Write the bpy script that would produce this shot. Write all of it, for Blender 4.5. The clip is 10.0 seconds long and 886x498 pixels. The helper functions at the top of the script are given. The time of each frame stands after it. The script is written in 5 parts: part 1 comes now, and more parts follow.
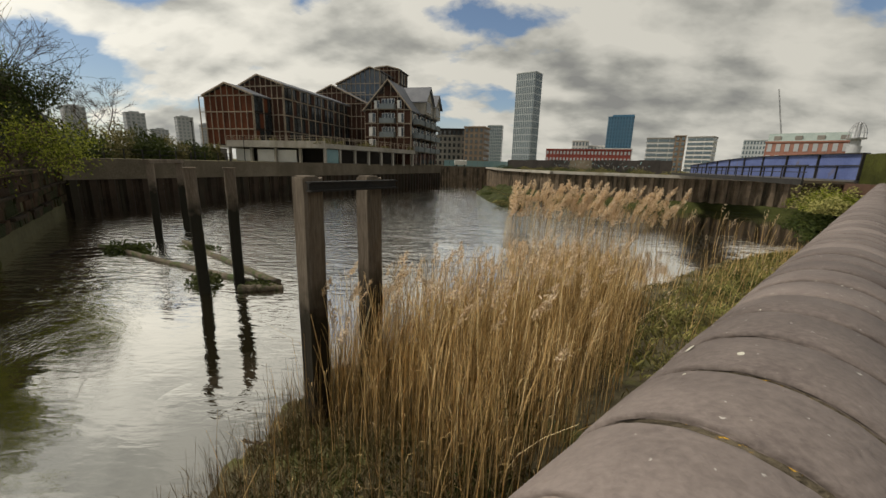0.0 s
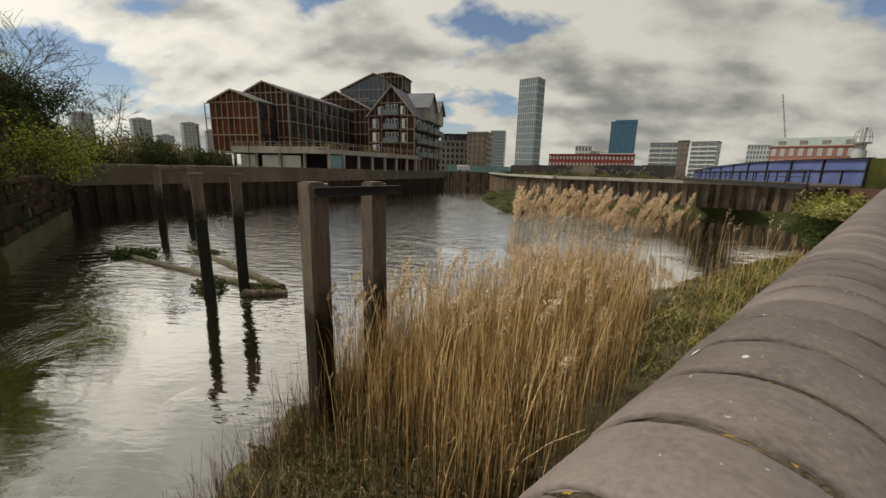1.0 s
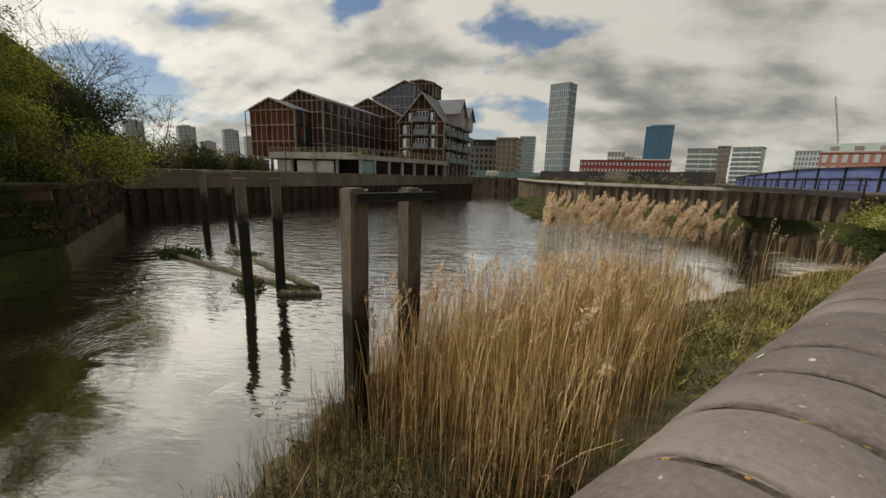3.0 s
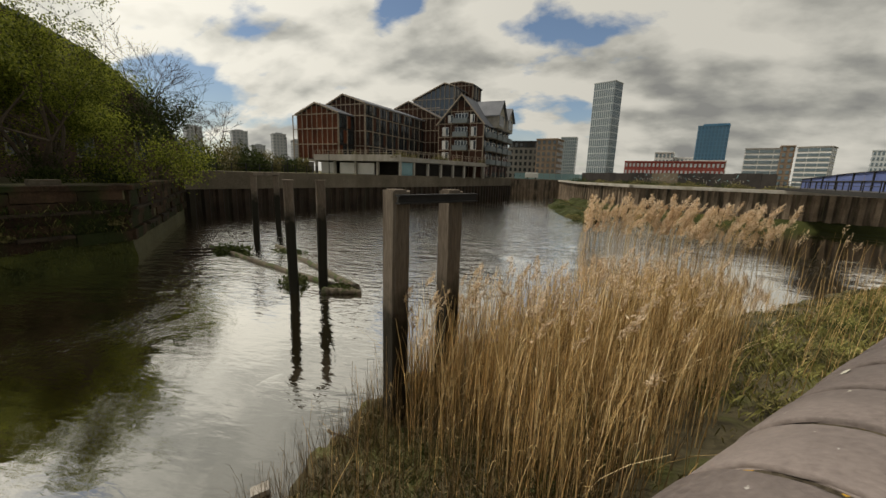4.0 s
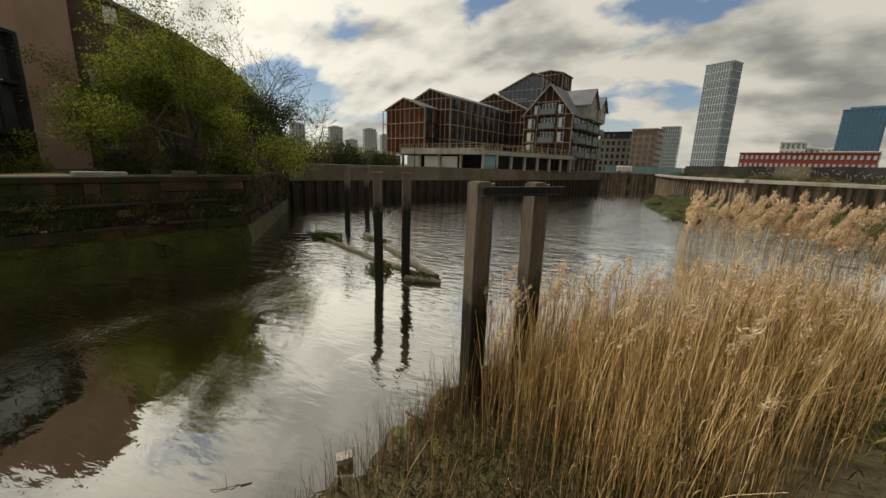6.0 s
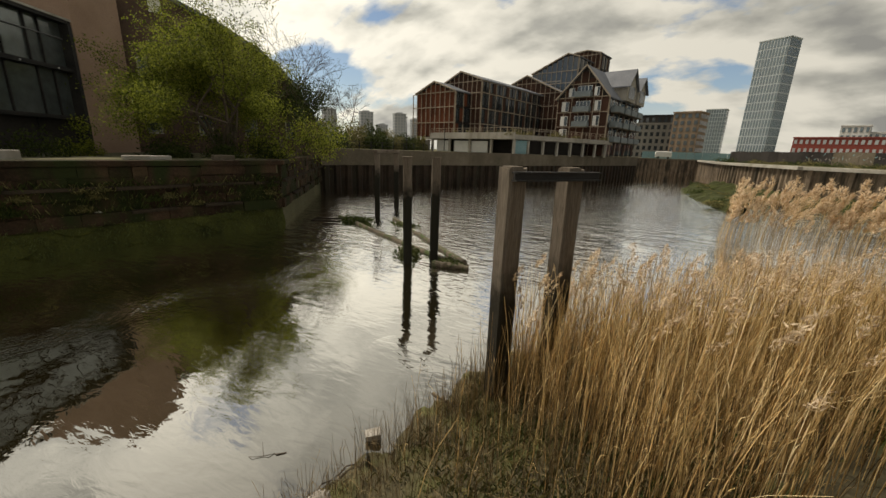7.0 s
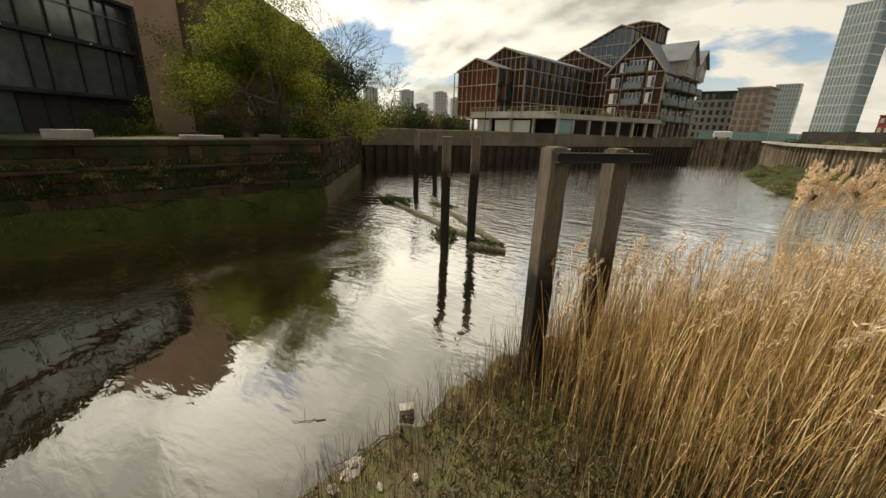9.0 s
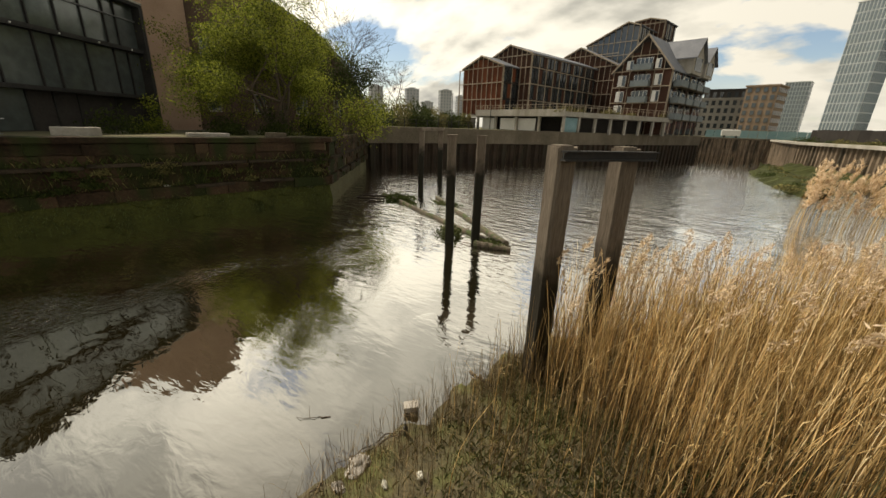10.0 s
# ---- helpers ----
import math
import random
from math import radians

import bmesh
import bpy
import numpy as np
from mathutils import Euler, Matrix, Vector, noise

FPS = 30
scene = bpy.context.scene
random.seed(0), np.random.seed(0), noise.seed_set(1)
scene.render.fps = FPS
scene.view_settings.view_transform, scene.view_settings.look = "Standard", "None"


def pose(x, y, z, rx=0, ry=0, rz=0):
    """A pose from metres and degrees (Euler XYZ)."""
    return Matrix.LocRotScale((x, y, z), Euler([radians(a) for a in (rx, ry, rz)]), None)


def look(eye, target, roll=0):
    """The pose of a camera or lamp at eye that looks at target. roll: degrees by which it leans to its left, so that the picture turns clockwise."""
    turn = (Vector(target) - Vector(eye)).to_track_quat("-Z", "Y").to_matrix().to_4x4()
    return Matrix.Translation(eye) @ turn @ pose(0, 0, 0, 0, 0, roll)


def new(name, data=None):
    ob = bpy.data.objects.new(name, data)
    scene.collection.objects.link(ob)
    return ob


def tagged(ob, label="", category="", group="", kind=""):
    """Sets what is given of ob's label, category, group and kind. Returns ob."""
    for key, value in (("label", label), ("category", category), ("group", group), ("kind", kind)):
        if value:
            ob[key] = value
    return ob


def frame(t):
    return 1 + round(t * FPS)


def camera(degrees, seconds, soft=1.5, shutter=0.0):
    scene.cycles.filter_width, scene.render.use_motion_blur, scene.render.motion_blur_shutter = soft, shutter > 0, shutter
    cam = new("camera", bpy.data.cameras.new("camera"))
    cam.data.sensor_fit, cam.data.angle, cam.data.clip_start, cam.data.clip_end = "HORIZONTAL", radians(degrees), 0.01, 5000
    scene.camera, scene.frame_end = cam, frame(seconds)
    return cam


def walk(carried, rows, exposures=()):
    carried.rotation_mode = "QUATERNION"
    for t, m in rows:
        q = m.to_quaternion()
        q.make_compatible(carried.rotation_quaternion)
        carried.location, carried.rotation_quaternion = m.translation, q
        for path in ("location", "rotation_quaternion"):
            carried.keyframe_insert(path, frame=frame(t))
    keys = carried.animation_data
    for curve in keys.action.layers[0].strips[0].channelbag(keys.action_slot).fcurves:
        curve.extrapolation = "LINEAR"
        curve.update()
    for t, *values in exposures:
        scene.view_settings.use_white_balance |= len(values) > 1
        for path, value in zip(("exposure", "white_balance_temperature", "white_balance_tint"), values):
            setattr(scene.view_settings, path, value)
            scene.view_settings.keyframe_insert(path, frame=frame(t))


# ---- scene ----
cam = camera(99.3, 10.0)
PATH = [
    (0.0, pose(0.000, 0.000, 5.500, 77.31, -1.55, 0.50)),
    (0.5, pose(-0.022, -0.024, 5.508, 77.66, -1.44, 0.71)),
    (1.0, pose(-0.024, -0.033, 5.510, 78.05, -1.46, 0.96)),
    (1.5, pose(-0.053, -0.061, 5.517, 78.35, -1.48, 1.29)),
    (2.0, pose(-0.093, -0.117, 5.536, 78.52, -1.58, 1.73)),
    (3.5, pose(-0.217, -0.186, 5.536, 78.82, -1.74, 7.83)),
    (4.0, pose(-0.242, -0.204, 5.536, 78.82, -1.74, 10.83)),
    (4.5, pose(-0.251, -0.208, 5.524, 78.80, -1.77, 14.12)),
    (5.0, pose(-0.272, -0.230, 5.519, 78.68, -1.81, 17.42)),
    (5.5, pose(-0.284, -0.231, 5.512, 78.38, -1.78, 20.32)),
    (6.0, pose(-0.308, -0.220, 5.510, 77.46, -1.81, 23.03)),
    (7.5, pose(-0.356, -0.228, 5.490, 74.14, -1.93, 29.15)),
    (8.0, pose(-0.368, -0.225, 5.492, 73.30, -1.93, 30.78)),
    (8.5, pose(-0.360, -0.216, 5.495, 72.51, -1.91, 32.30)),
    (9.0, pose(-0.350, -0.213, 5.495, 72.12, -1.90, 33.22)),
    (9.5, pose(-0.354, -0.222, 5.493, 71.95, -1.90, 33.62)),
    (10.0, pose(-0.369, -0.206, 5.488, 71.84, -1.94, 33.95)),
]
EXPOSURES = [(0, -0.2, 6650, 10), (2, -0.22, 6650, 10), (5, -0.25, 6750, 10), (6.2, -0.16, 6850, 10), (7.5, 0.04, 7000, 10), (9, 0.24, 7100, 10), (10, 0.3, 7150, 10)]
CLOUD_X, CLOUD_Y = 3.1, 5.4
walk(cam, PATH, EXPOSURES)

# ---- world and sun ----
SUN_AZ, SUN_EL = 87.0, 56.0
sun_dir = Vector((-math.sin(radians(SUN_AZ)) * math.cos(radians(SUN_EL)), math.cos(radians(SUN_AZ)) * math.cos(radians(SUN_EL)), math.sin(radians(SUN_EL))))


def make_world():
    w = bpy.data.worlds.new("sky")
    scene.world = w
    w.use_nodes = True
    nt = w.node_tree
    nt.nodes.clear()
    N, L = nt.nodes.new, nt.links.new

    def val(op, a, b=None, c=None):
        n = N("ShaderNodeMath")
        n.operation = op
        for i, x in enumerate((a, b, c)):
            if x is None:
                continue
            if isinstance(x, (int, float)):
                n.inputs[i].default_value = x
            else:
                L(x, n.inputs[i])
        return n.outputs[0]

    def ramp(fac, stops):
        r = N("ShaderNodeValToRGB")
        while len(r.color_ramp.elements) < len(stops):
            r.color_ramp.elements.new(0.5)
        for e, (p, c) in zip(r.color_ramp.elements, stops):
            e.position, e.color = p, (*c, 1)
        L(fac, r.inputs[0])
        return r.outputs[0]

    out = N("ShaderNodeOutputWorld")
    sky = N("ShaderNodeTexSky")
    sky.sky_type, sky.sun_disc = "NISHITA", False
    sky.sun_elevation, sky.sun_rotation = radians(SUN_EL), radians(360 - SUN_AZ)
    sky.air_density, sky.dust_density = 1.0, 0.6
    blue = N("ShaderNodeBackground")
    L(sky.outputs[0], blue.inputs[0])
    blue.inputs[1].default_value = 0.10
    tc = N("ShaderNodeTexCoord")
    sep = N("ShaderNodeSeparateXYZ")
    L(tc.outputs["Generated"], sep.inputs[0])
    up = val("ADD", val("MAXIMUM", sep.outputs[2], 0.0), 0.42)
    px, py = val("DIVIDE", sep.outputs[0], up), val("DIVIDE", sep.outputs[1], up)
    com = N("ShaderNodeCombineXYZ")
    L(px, com.inputs[0]), L(py, com.inputs[1])
    com.inputs[2].default_value = 3.7

    def cloud(scale, detail, rough, off, warp):
        mp = N("ShaderNodeMapping")
        mp.inputs["Location"].default_value = off
        mp.inputs["Rotation"].default_value = (0, 0, radians(25))
        mp.inputs["Scale"].default_value = (0.8, 1.1, 1)
        L(com.outputs[0], mp.inputs[0])
        n = N("ShaderNodeTexNoise")
        n.inputs["Scale"].default_value, n.inputs["Detail"].default_value = scale, detail
        n.inputs["Roughness"].default_value, n.inputs["Distortion"].default_value = rough, warp
        L(mp.outputs[0], n.inputs["Vector"])
        return n.outputs[0]

    def toward(az, el, power):
        """How near a direction of the sky is to the one named: 1 there, falling off with the power."""
        n = N("ShaderNodeVectorMath")
        n.operation = "DOT_PRODUCT"
        L(tc.outputs["Generated"], n.inputs[0])
        n.inputs[1].default_value = (-math.sin(radians(az)) * math.cos(radians(el)), math.cos(radians(az)) * math.cos(radians(el)), math.sin(radians(el)))
        return val("POWER", val("MAXIMUM", n.outputs["Value"], 0.0), power)

    big = cloud(1.75, 9, 0.50, (CLOUD_X, CLOUD_Y, 0), 0.1)
    fine = cloud(6.0, 7, 0.55, (2.2, 9.3, 1.0), 0.2)
    lit = cloud(1.75, 9, 0.50, (CLOUD_X - 0.07, CLOUD_Y + 0.06, 0), 0.1)
    body = val("ADD", val("MULTIPLY", big, 0.75), val("MULTIPLY", fine, 0.25))
    low = val("ADD", body, 0.035)
    # clear sky between the cloud banks, and thinner cloud overhead
    for az, el, power, amount in ((0, 21, 200, -0.10), (17, 22, 260, -0.09), (43, 8, 500, -0.10), (-46, 19, 150, -0.12), (31, 13, 90, 0.08), (8, 12, 260, 0.07), (-19, 13, 120, 0.10), (-36, 9, 120, 0.07)):
        low = val("ADD", low, val("MULTIPLY", toward(az, el, power), amount))
    low = val("SUBTRACT", low, val("MULTIPLY", val("MAXIMUM", val("SUBTRACT", sep.outputs[2], 0.72), 0.0), 0.5))
    mask = ramp(low, [(0.435, (0, 0, 0)), (0.485, (1, 1, 1))])
    # thick parts are grey underneath, thin edges bright
    relief = val("ADD", val("MULTIPLY", val("SUBTRACT", big, lit), 3.5), val("MULTIPLY", val("SUBTRACT", 0.56, low), 1.7))
    shade = ramp(val("ADD", 0.5, relief), [(0.18, (0.45, 0.46, 0.48)), (0.36, (0.66, 0.67, 0.67)), (0.54, (0.95, 0.95, 0.94)), (0.72, (1.15, 1.14, 1.12))])
    dot = N("ShaderNodeVectorMath")
    dot.operation = "DOT_PRODUCT"
    L(tc.outputs["Generated"], dot.inputs[0])
    dot.inputs[1].default_value = (-0.80, 0.37, 0.47)  # thin bright cloud beside the veiled sun
    near = val("POWER", val("MAXIMUM", dot.outputs["Value"], 0.0), 3.0)
    halo = val("POWER", val("MAXIMUM", dot.outputs["Value"], 0.0), 12.0)
    gain = val("ADD", val("ADD", 0.62, val("MULTIPLY", near, 0.40)), val("MULTIPLY", halo, 0.1))
    mul = N("ShaderNodeMix")
    mul.data_type, mul.blend_type = "RGBA", "MULTIPLY"
    mul.inputs[0].default_value = 1.0
    L(shade, mul.inputs[6])
    tint = N("ShaderNodeCombineColor")
    L(gain, tint.inputs[0]), L(val("MULTIPLY", gain, 0.985), tint.inputs[1]), L(val("MULTIPLY", gain, 0.90), tint.inputs[2])
    L(tint.outputs[0], mul.inputs[7])
    cl = N("ShaderNodeBackground")
    L(mul.outputs[2], cl.inputs[0])
    cl.inputs[1].default_value = 1.0
    mix = N("ShaderNodeMixShader")
    haze = val("MULTIPLY", val("SUBTRACT", 1.0, val("MINIMUM", val("MULTIPLY", val("MAXIMUM", sep.outputs[2], 0.0), 7.0), 1.0)), 0.55)
    L(val("MAXIMUM", mask, haze), mix.inputs[0])
    L(blue.outputs[0], mix.inputs[1]), L(cl.outputs[0], mix.inputs[2])
    L(mix.outputs[0], out.inputs[0])


make_world()
sun_data = bpy.data.lights.new("sun", "SUN")
sun_data.energy, sun_data.angle, sun_data.color = 4.4, radians(6), (1.0, 0.93, 0.82)
sun = new("sun", sun_data)
sun.matrix_world = look((0, 0, 60), Vector((0, 0, 60)) - sun_dir)


# ---- materials ----
def material(name, a, b, rough=0.8, big=0.5, small=12.0, bump=0.3, metal=0.0, stretch=(1, 1, 1), piece=0.0, extra=None, spec=0.12, island=0.0, dist=0.02):
    """Two colours mixed by a broad and a fine noise, with relief; piece: how much alike pieces vary."""
    m = bpy.data.materials.new(name)
    m.use_nodes = True
    nt = m.node_tree
    N, L = nt.nodes.new, nt.links.new
    p = nt.nodes["Principled BSDF"]
    p.inputs["Metallic"].default_value = metal
    p.inputs["Specular IOR Level"].default_value = spec
    geo = N("ShaderNodeNewGeometry")
    mp = N("ShaderNodeMapping")
    mp.inputs["Scale"].default_value = stretch
    L(geo.outputs["Position"], mp.inputs[0])
    n1, n2 = N("ShaderNodeTexNoise"), N("ShaderNodeTexNoise")
    for n, s in ((n1, big), (n2, small)):
        n.inputs["Scale"].default_value, n.inputs["Detail"].default_value = s, 5
        n.inputs["Roughness"].default_value = 0.6
        L(mp.outputs[0], n.inputs["Vector"])
    add = N("ShaderNodeMath")
    add.operation = "MULTIPLY_ADD"
    L(n1.outputs[0], add.inputs[0])
    add.inputs[1].default_value = 0.55
    half = N("ShaderNodeMath")
    half.operation = "MULTIPLY"
    L(n2.outputs[0], half.inputs[0])
    half.inputs[1].default_value = 0.45
    L(half.outputs[0], add.inputs[2])
    fac = add.outputs[0]
    if piece or island:
        src = N("ShaderNodeObjectInfo").outputs["Random"] if piece else geo.outputs["Random Per Island"]
        pm = N("ShaderNodeMath")
        pm.operation = "MULTIPLY_ADD"
        L(src, pm.inputs[0])
        pm.inputs[1].default_value = piece or island
        pm2 = N("ShaderNodeMath")
        pm2.operation = "SUBTRACT"
        L(fac, pm2.inputs[0])
        pm2.inputs[1].default_value = (piece or island) / 2
        L(pm2.outputs[0], pm.inputs[2])
        fac = pm.outputs[0]
    r = N("ShaderNodeValToRGB")
    r.color_ramp.elements[0].position, r.color_ramp.elements[0].color = 0.33, (*a, 1)
    r.color_ramp.elements[1].position, r.color_ramp.elements[1].color = 0.67, (*b, 1)
    L(fac, r.inputs[0])
    col = r.outputs[0]
    if extra:  # (colour, noise scale, low, high, stretch): stains with a shape of their own
        c, s, lo, hi, st = extra
        mp2 = N("ShaderNodeMapping")
        mp2.inputs["Scale"].default_value = st
        L(geo.outputs["Position"], mp2.inputs[0])
        n3 = N("ShaderNodeTexNoise")
        n3.inputs["Scale"].default_value, n3.inputs["Detail"].default_value = s, 6
        L(mp2.outputs[0], n3.inputs["Vector"])
        r3 = N("ShaderNodeMapRange")
        r3.inputs[1].default_value, r3.inputs[2].default_value = lo, hi
        L(n3.outputs[0], r3.inputs[0])
        mx = N("ShaderNodeMix")
        mx.data_type = "RGBA"
        L(r3.outputs[0], mx.inputs[0])
        L(col, mx.inputs[6])
        mx.inputs[7].default_value = (*c, 1)
        col = mx.outputs[2]
    L(col, p.inputs["Base Color"])
    rr = N("ShaderNodeMapRange")
    rr.inputs[3].default_value, rr.inputs[4].default_value = max(rough - 0.12, 0.02), min(rough + 0.12, 1)
    L(n2.outputs[0], rr.inputs[0])
    L(rr.outputs[0], p.inputs["Roughness"])
    if bump:
        bp = N("ShaderNodeBump")
        bp.inputs["Strength"].default_value, bp.inputs["Distance"].default_value = bump, dist
        L(n2.outputs[0], bp.inputs["Height"])
        L(bp.outputs[0], p.inputs["Normal"])
    return m


def leafy(name, a, b, through_light=0.35):
    m = material(name, a, b, 0.6, 0.6, 5.0, 0, island=0.5, spec=0.06)
    nt = m.node_tree
    p, out = nt.nodes["Principled BSDF"], nt.nodes["Material Output"]
    tr, mx = nt.nodes.new("ShaderNodeBsdfTranslucent"), nt.nodes.new("ShaderNodeMixShader")
    src = p.inputs["Base Color"].links[0].from_socket
    nt.links.new(src, tr.inputs[0])
    mx.inputs[0].default_value = through_light
    nt.links.new(p.outputs[0], mx.inputs[1]), nt.links.new(tr.outputs[0], mx.inputs[2])
    nt.links.new(mx.outputs[0], out.inputs[0])
    return m


def glass_like(name, tint, rough=0.06):
    m = material(name, tint, tuple(min(1, c * 1.5 + 0.004) for c in tint), rough, 0.35, 1.5, 0.06, spec=0.9)
    return m


def water_material():
    m = bpy.data.materials.new("river_water")
    m.use_nodes = True
    nt = m.node_tree
    N, L = nt.nodes.new, nt.links.new
    p = nt.nodes["Principled BSDF"]
    p.inputs["Base Color"].default_value = (0.015, 0.0115, 0.004, 1)
    p.inputs["Specular IOR Level"].default_value = 0.0
    gloss, facing, share, both_s = N("ShaderNodeBsdfGlossy"), N("ShaderNodeLayerWeight"), N("ShaderNodeMapRange"), N("ShaderNodeMixShader")
    gloss.inputs["Roughness"].default_value = 0.03
    gloss.inputs["Color"].default_value = (1.0, 0.985, 0.95, 1)
    facing.inputs["Blend"].default_value = 0.5
    share.inputs[1].default_value, share.inputs[2].default_value = 0.22, 0.80
    share.inputs[3].default_value, share.inputs[4].default_value = 0.12, 1.0
    L(facing.outputs["Facing"], share.inputs[0])
    L(share.outputs[0], both_s.inputs[0]), L(p.outputs[0], both_s.inputs[1]), L(gloss.outputs[0], both_s.inputs[2])
    L(both_s.outputs[0], nt.nodes["Material Output"].inputs[0])
    geo = N("ShaderNodeNewGeometry")

    def waves(scale, detail, stretch, rot, dist=0.4):
        mp = N("ShaderNodeMapping")
        mp.inputs["Scale"].default_value = stretch
        mp.inputs["Rotation"].default_value = (0, 0, radians(rot))
        L(geo.outputs["Position"], mp.inputs[0])
        n = N("ShaderNodeTexNoise")
        n.inputs["Scale"].default_value, n.inputs["Detail"].default_value, n.inputs["Distortion"].default_value = scale, detail, dist
        L(mp.outputs[0], n.inputs["Vector"])
        return n.outputs[0]

    swell = waves(0.45, 2, (1, 1, 1), 0)
    fine_r, broad_r = waves(3.4, 3, (0.5, 1.3, 1), 28), waves(1.1, 2, (0.45, 1.4, 1), 22)
    both = N("ShaderNodeMath")
    both.operation = "MULTIPLY_ADD"
    L(broad_r, both.inputs[0])
    both.inputs[1].default_value = 1.6
    L(fine_r, both.inputs[2])
    ripple = both.outputs[0]
    patch = N("ShaderNodeMapRange")  # wind-ruffled areas between calm ones
    patch.inputs[1].default_value, patch.inputs[2].default_value = 0.54, 0.95
    patch.inputs[3].default_value, patch.inputs[4].default_value = 0.10, 1.0
    sp = N("ShaderNodeSeparateXYZ")
    L(geo.outputs["Position"], sp.inputs[0])
    open_ = N("ShaderNodeMapRange")  # the near bank shelters the water
    open_.inputs[1].default_value, open_.inputs[2].default_value = 12.0, 28.0
    open_.inputs[3].default_value, open_.inputs[4].default_value = 0.0, 0.55
    ax, ay = N("ShaderNodeMath"), N("ShaderNodeMath")
    ax.operation = ay.operation = "MULTIPLY_ADD"
    L(sp.outputs[0], ax.inputs[0])
    ax.inputs[1].default_value, ax.inputs[2].default_value = -0.75, 0.0
    L(sp.outputs[1], ay.inputs[0])
    ay.inputs[1].default_value = 0.8
    L(ax.outputs[0], ay.inputs[2])
    L(ay.outputs[0], open_.inputs[0])
    sm = N("ShaderNodeMath")
    L(waves(0.11, 2, (1, 1, 1), 60, 0.8), sm.inputs[0]), L(open_.outputs[0], sm.inputs[1])
    L(sm.outputs[0], patch.inputs[0])
    mul = N("ShaderNodeMath")
    mul.operation = "MULTIPLY"
    L(ripple, mul.inputs[0]), L(patch.outputs[0], mul.inputs[1])
    def line(a, b, c):
        """a x + b y + c over the river."""
        m1, m2 = N("ShaderNodeMath"), N("ShaderNodeMath")
        m1.operation = m2.operation = "MULTIPLY_ADD"
        L(sp.outputs[0], m1.inputs[0])
        m1.inputs[1].default_value, m1.inputs[2].default_value = a, c
        L(sp.outputs[1], m2.inputs[0])
        m2.inputs[1].default_value = b
        L(m1.outputs[0], m2.inputs[2])
        return m2.outputs[0]

    def calc(op, a, b):
        n = N("ShaderNodeMath")
        n.operation = op
        for i, x in enumerate((a, b)):
            if isinstance(x, (int, float)):
                n.inputs[i].default_value = x
            else:
                L(x, n.inputs[i])
        return n.outputs[0]

    # a choppy strip along the old quay, where the wind comes round the mill
    strip = N("ShaderNodeMapRange")
    strip.interpolation_type = "SMOOTHSTEP"
    strip.inputs[1].default_value, strip.inputs[2].default_value = 2.8, 0.3
    L(calc("ABSOLUTE", line(0.97, -0.24, 15.3), 0.0), strip.inputs[0])
    gust = N("ShaderNodeMapRange")
    gust.inputs[1].default_value, gust.inputs[2].default_value = 0.38, 0.6
    L(waves(0.30, 3, (1, 0.5, 1), 10, 0.5), gust.inputs[0])
    chop = calc("MULTIPLY", calc("MULTIPLY", calc("SUBTRACT", waves(7.5, 2, (1.3, 0.6, 1), 18, 0.3), 0.5), strip.outputs[0]), calc("MULTIPLY", gust.outputs[0], 0.42))
    calm = N("ShaderNodeMapRange")  # the far channel lies between its walls, out of the wind
    calm.inputs[1].default_value, calm.inputs[2].default_value = 55.0, 95.0
    calm.inputs[3].default_value, calm.inputs[4].default_value = 1.0, 0.10
    L(sp.outputs[1], calm.inputs[0])
    heights = calc("ADD", calc("MULTIPLY", mul.outputs[0], calm.outputs[0]), chop)
    b1, b2 = N("ShaderNodeBump"), N("ShaderNodeBump")
    b1.inputs["Strength"].default_value, b1.inputs["Distance"].default_value = 0.5, 0.03
    b2.inputs["Strength"].default_value, b2.inputs["Distance"].default_value = 1.0, 0.056
    L(swell, b1.inputs["Height"]), L(heights, b2.inputs["Height"])
    L(b1.outputs[0], b2.inputs["Normal"])
    for n in (p, gloss, facing):
        L(b2.outputs[0], n.inputs["Normal"])
    return m


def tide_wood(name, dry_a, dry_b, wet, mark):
    """Grey weathered timber, soaked dark below the tide mark; set high, it paints shade too."""
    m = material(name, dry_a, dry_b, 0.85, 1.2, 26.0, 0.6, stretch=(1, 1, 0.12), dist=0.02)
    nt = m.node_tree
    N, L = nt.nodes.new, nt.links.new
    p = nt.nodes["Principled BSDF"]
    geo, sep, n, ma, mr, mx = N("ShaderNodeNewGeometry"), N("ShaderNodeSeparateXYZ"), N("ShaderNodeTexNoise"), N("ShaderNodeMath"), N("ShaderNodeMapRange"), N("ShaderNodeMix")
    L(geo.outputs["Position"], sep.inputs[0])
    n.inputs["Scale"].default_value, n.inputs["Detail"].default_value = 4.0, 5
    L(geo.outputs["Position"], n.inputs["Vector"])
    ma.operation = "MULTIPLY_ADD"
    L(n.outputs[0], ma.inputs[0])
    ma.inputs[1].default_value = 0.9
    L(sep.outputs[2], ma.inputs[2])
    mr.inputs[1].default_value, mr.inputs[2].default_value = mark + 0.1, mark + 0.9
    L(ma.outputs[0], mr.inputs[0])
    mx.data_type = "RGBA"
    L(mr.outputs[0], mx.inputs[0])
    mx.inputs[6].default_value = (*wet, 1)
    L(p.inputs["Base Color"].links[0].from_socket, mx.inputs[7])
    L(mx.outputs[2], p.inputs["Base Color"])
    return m


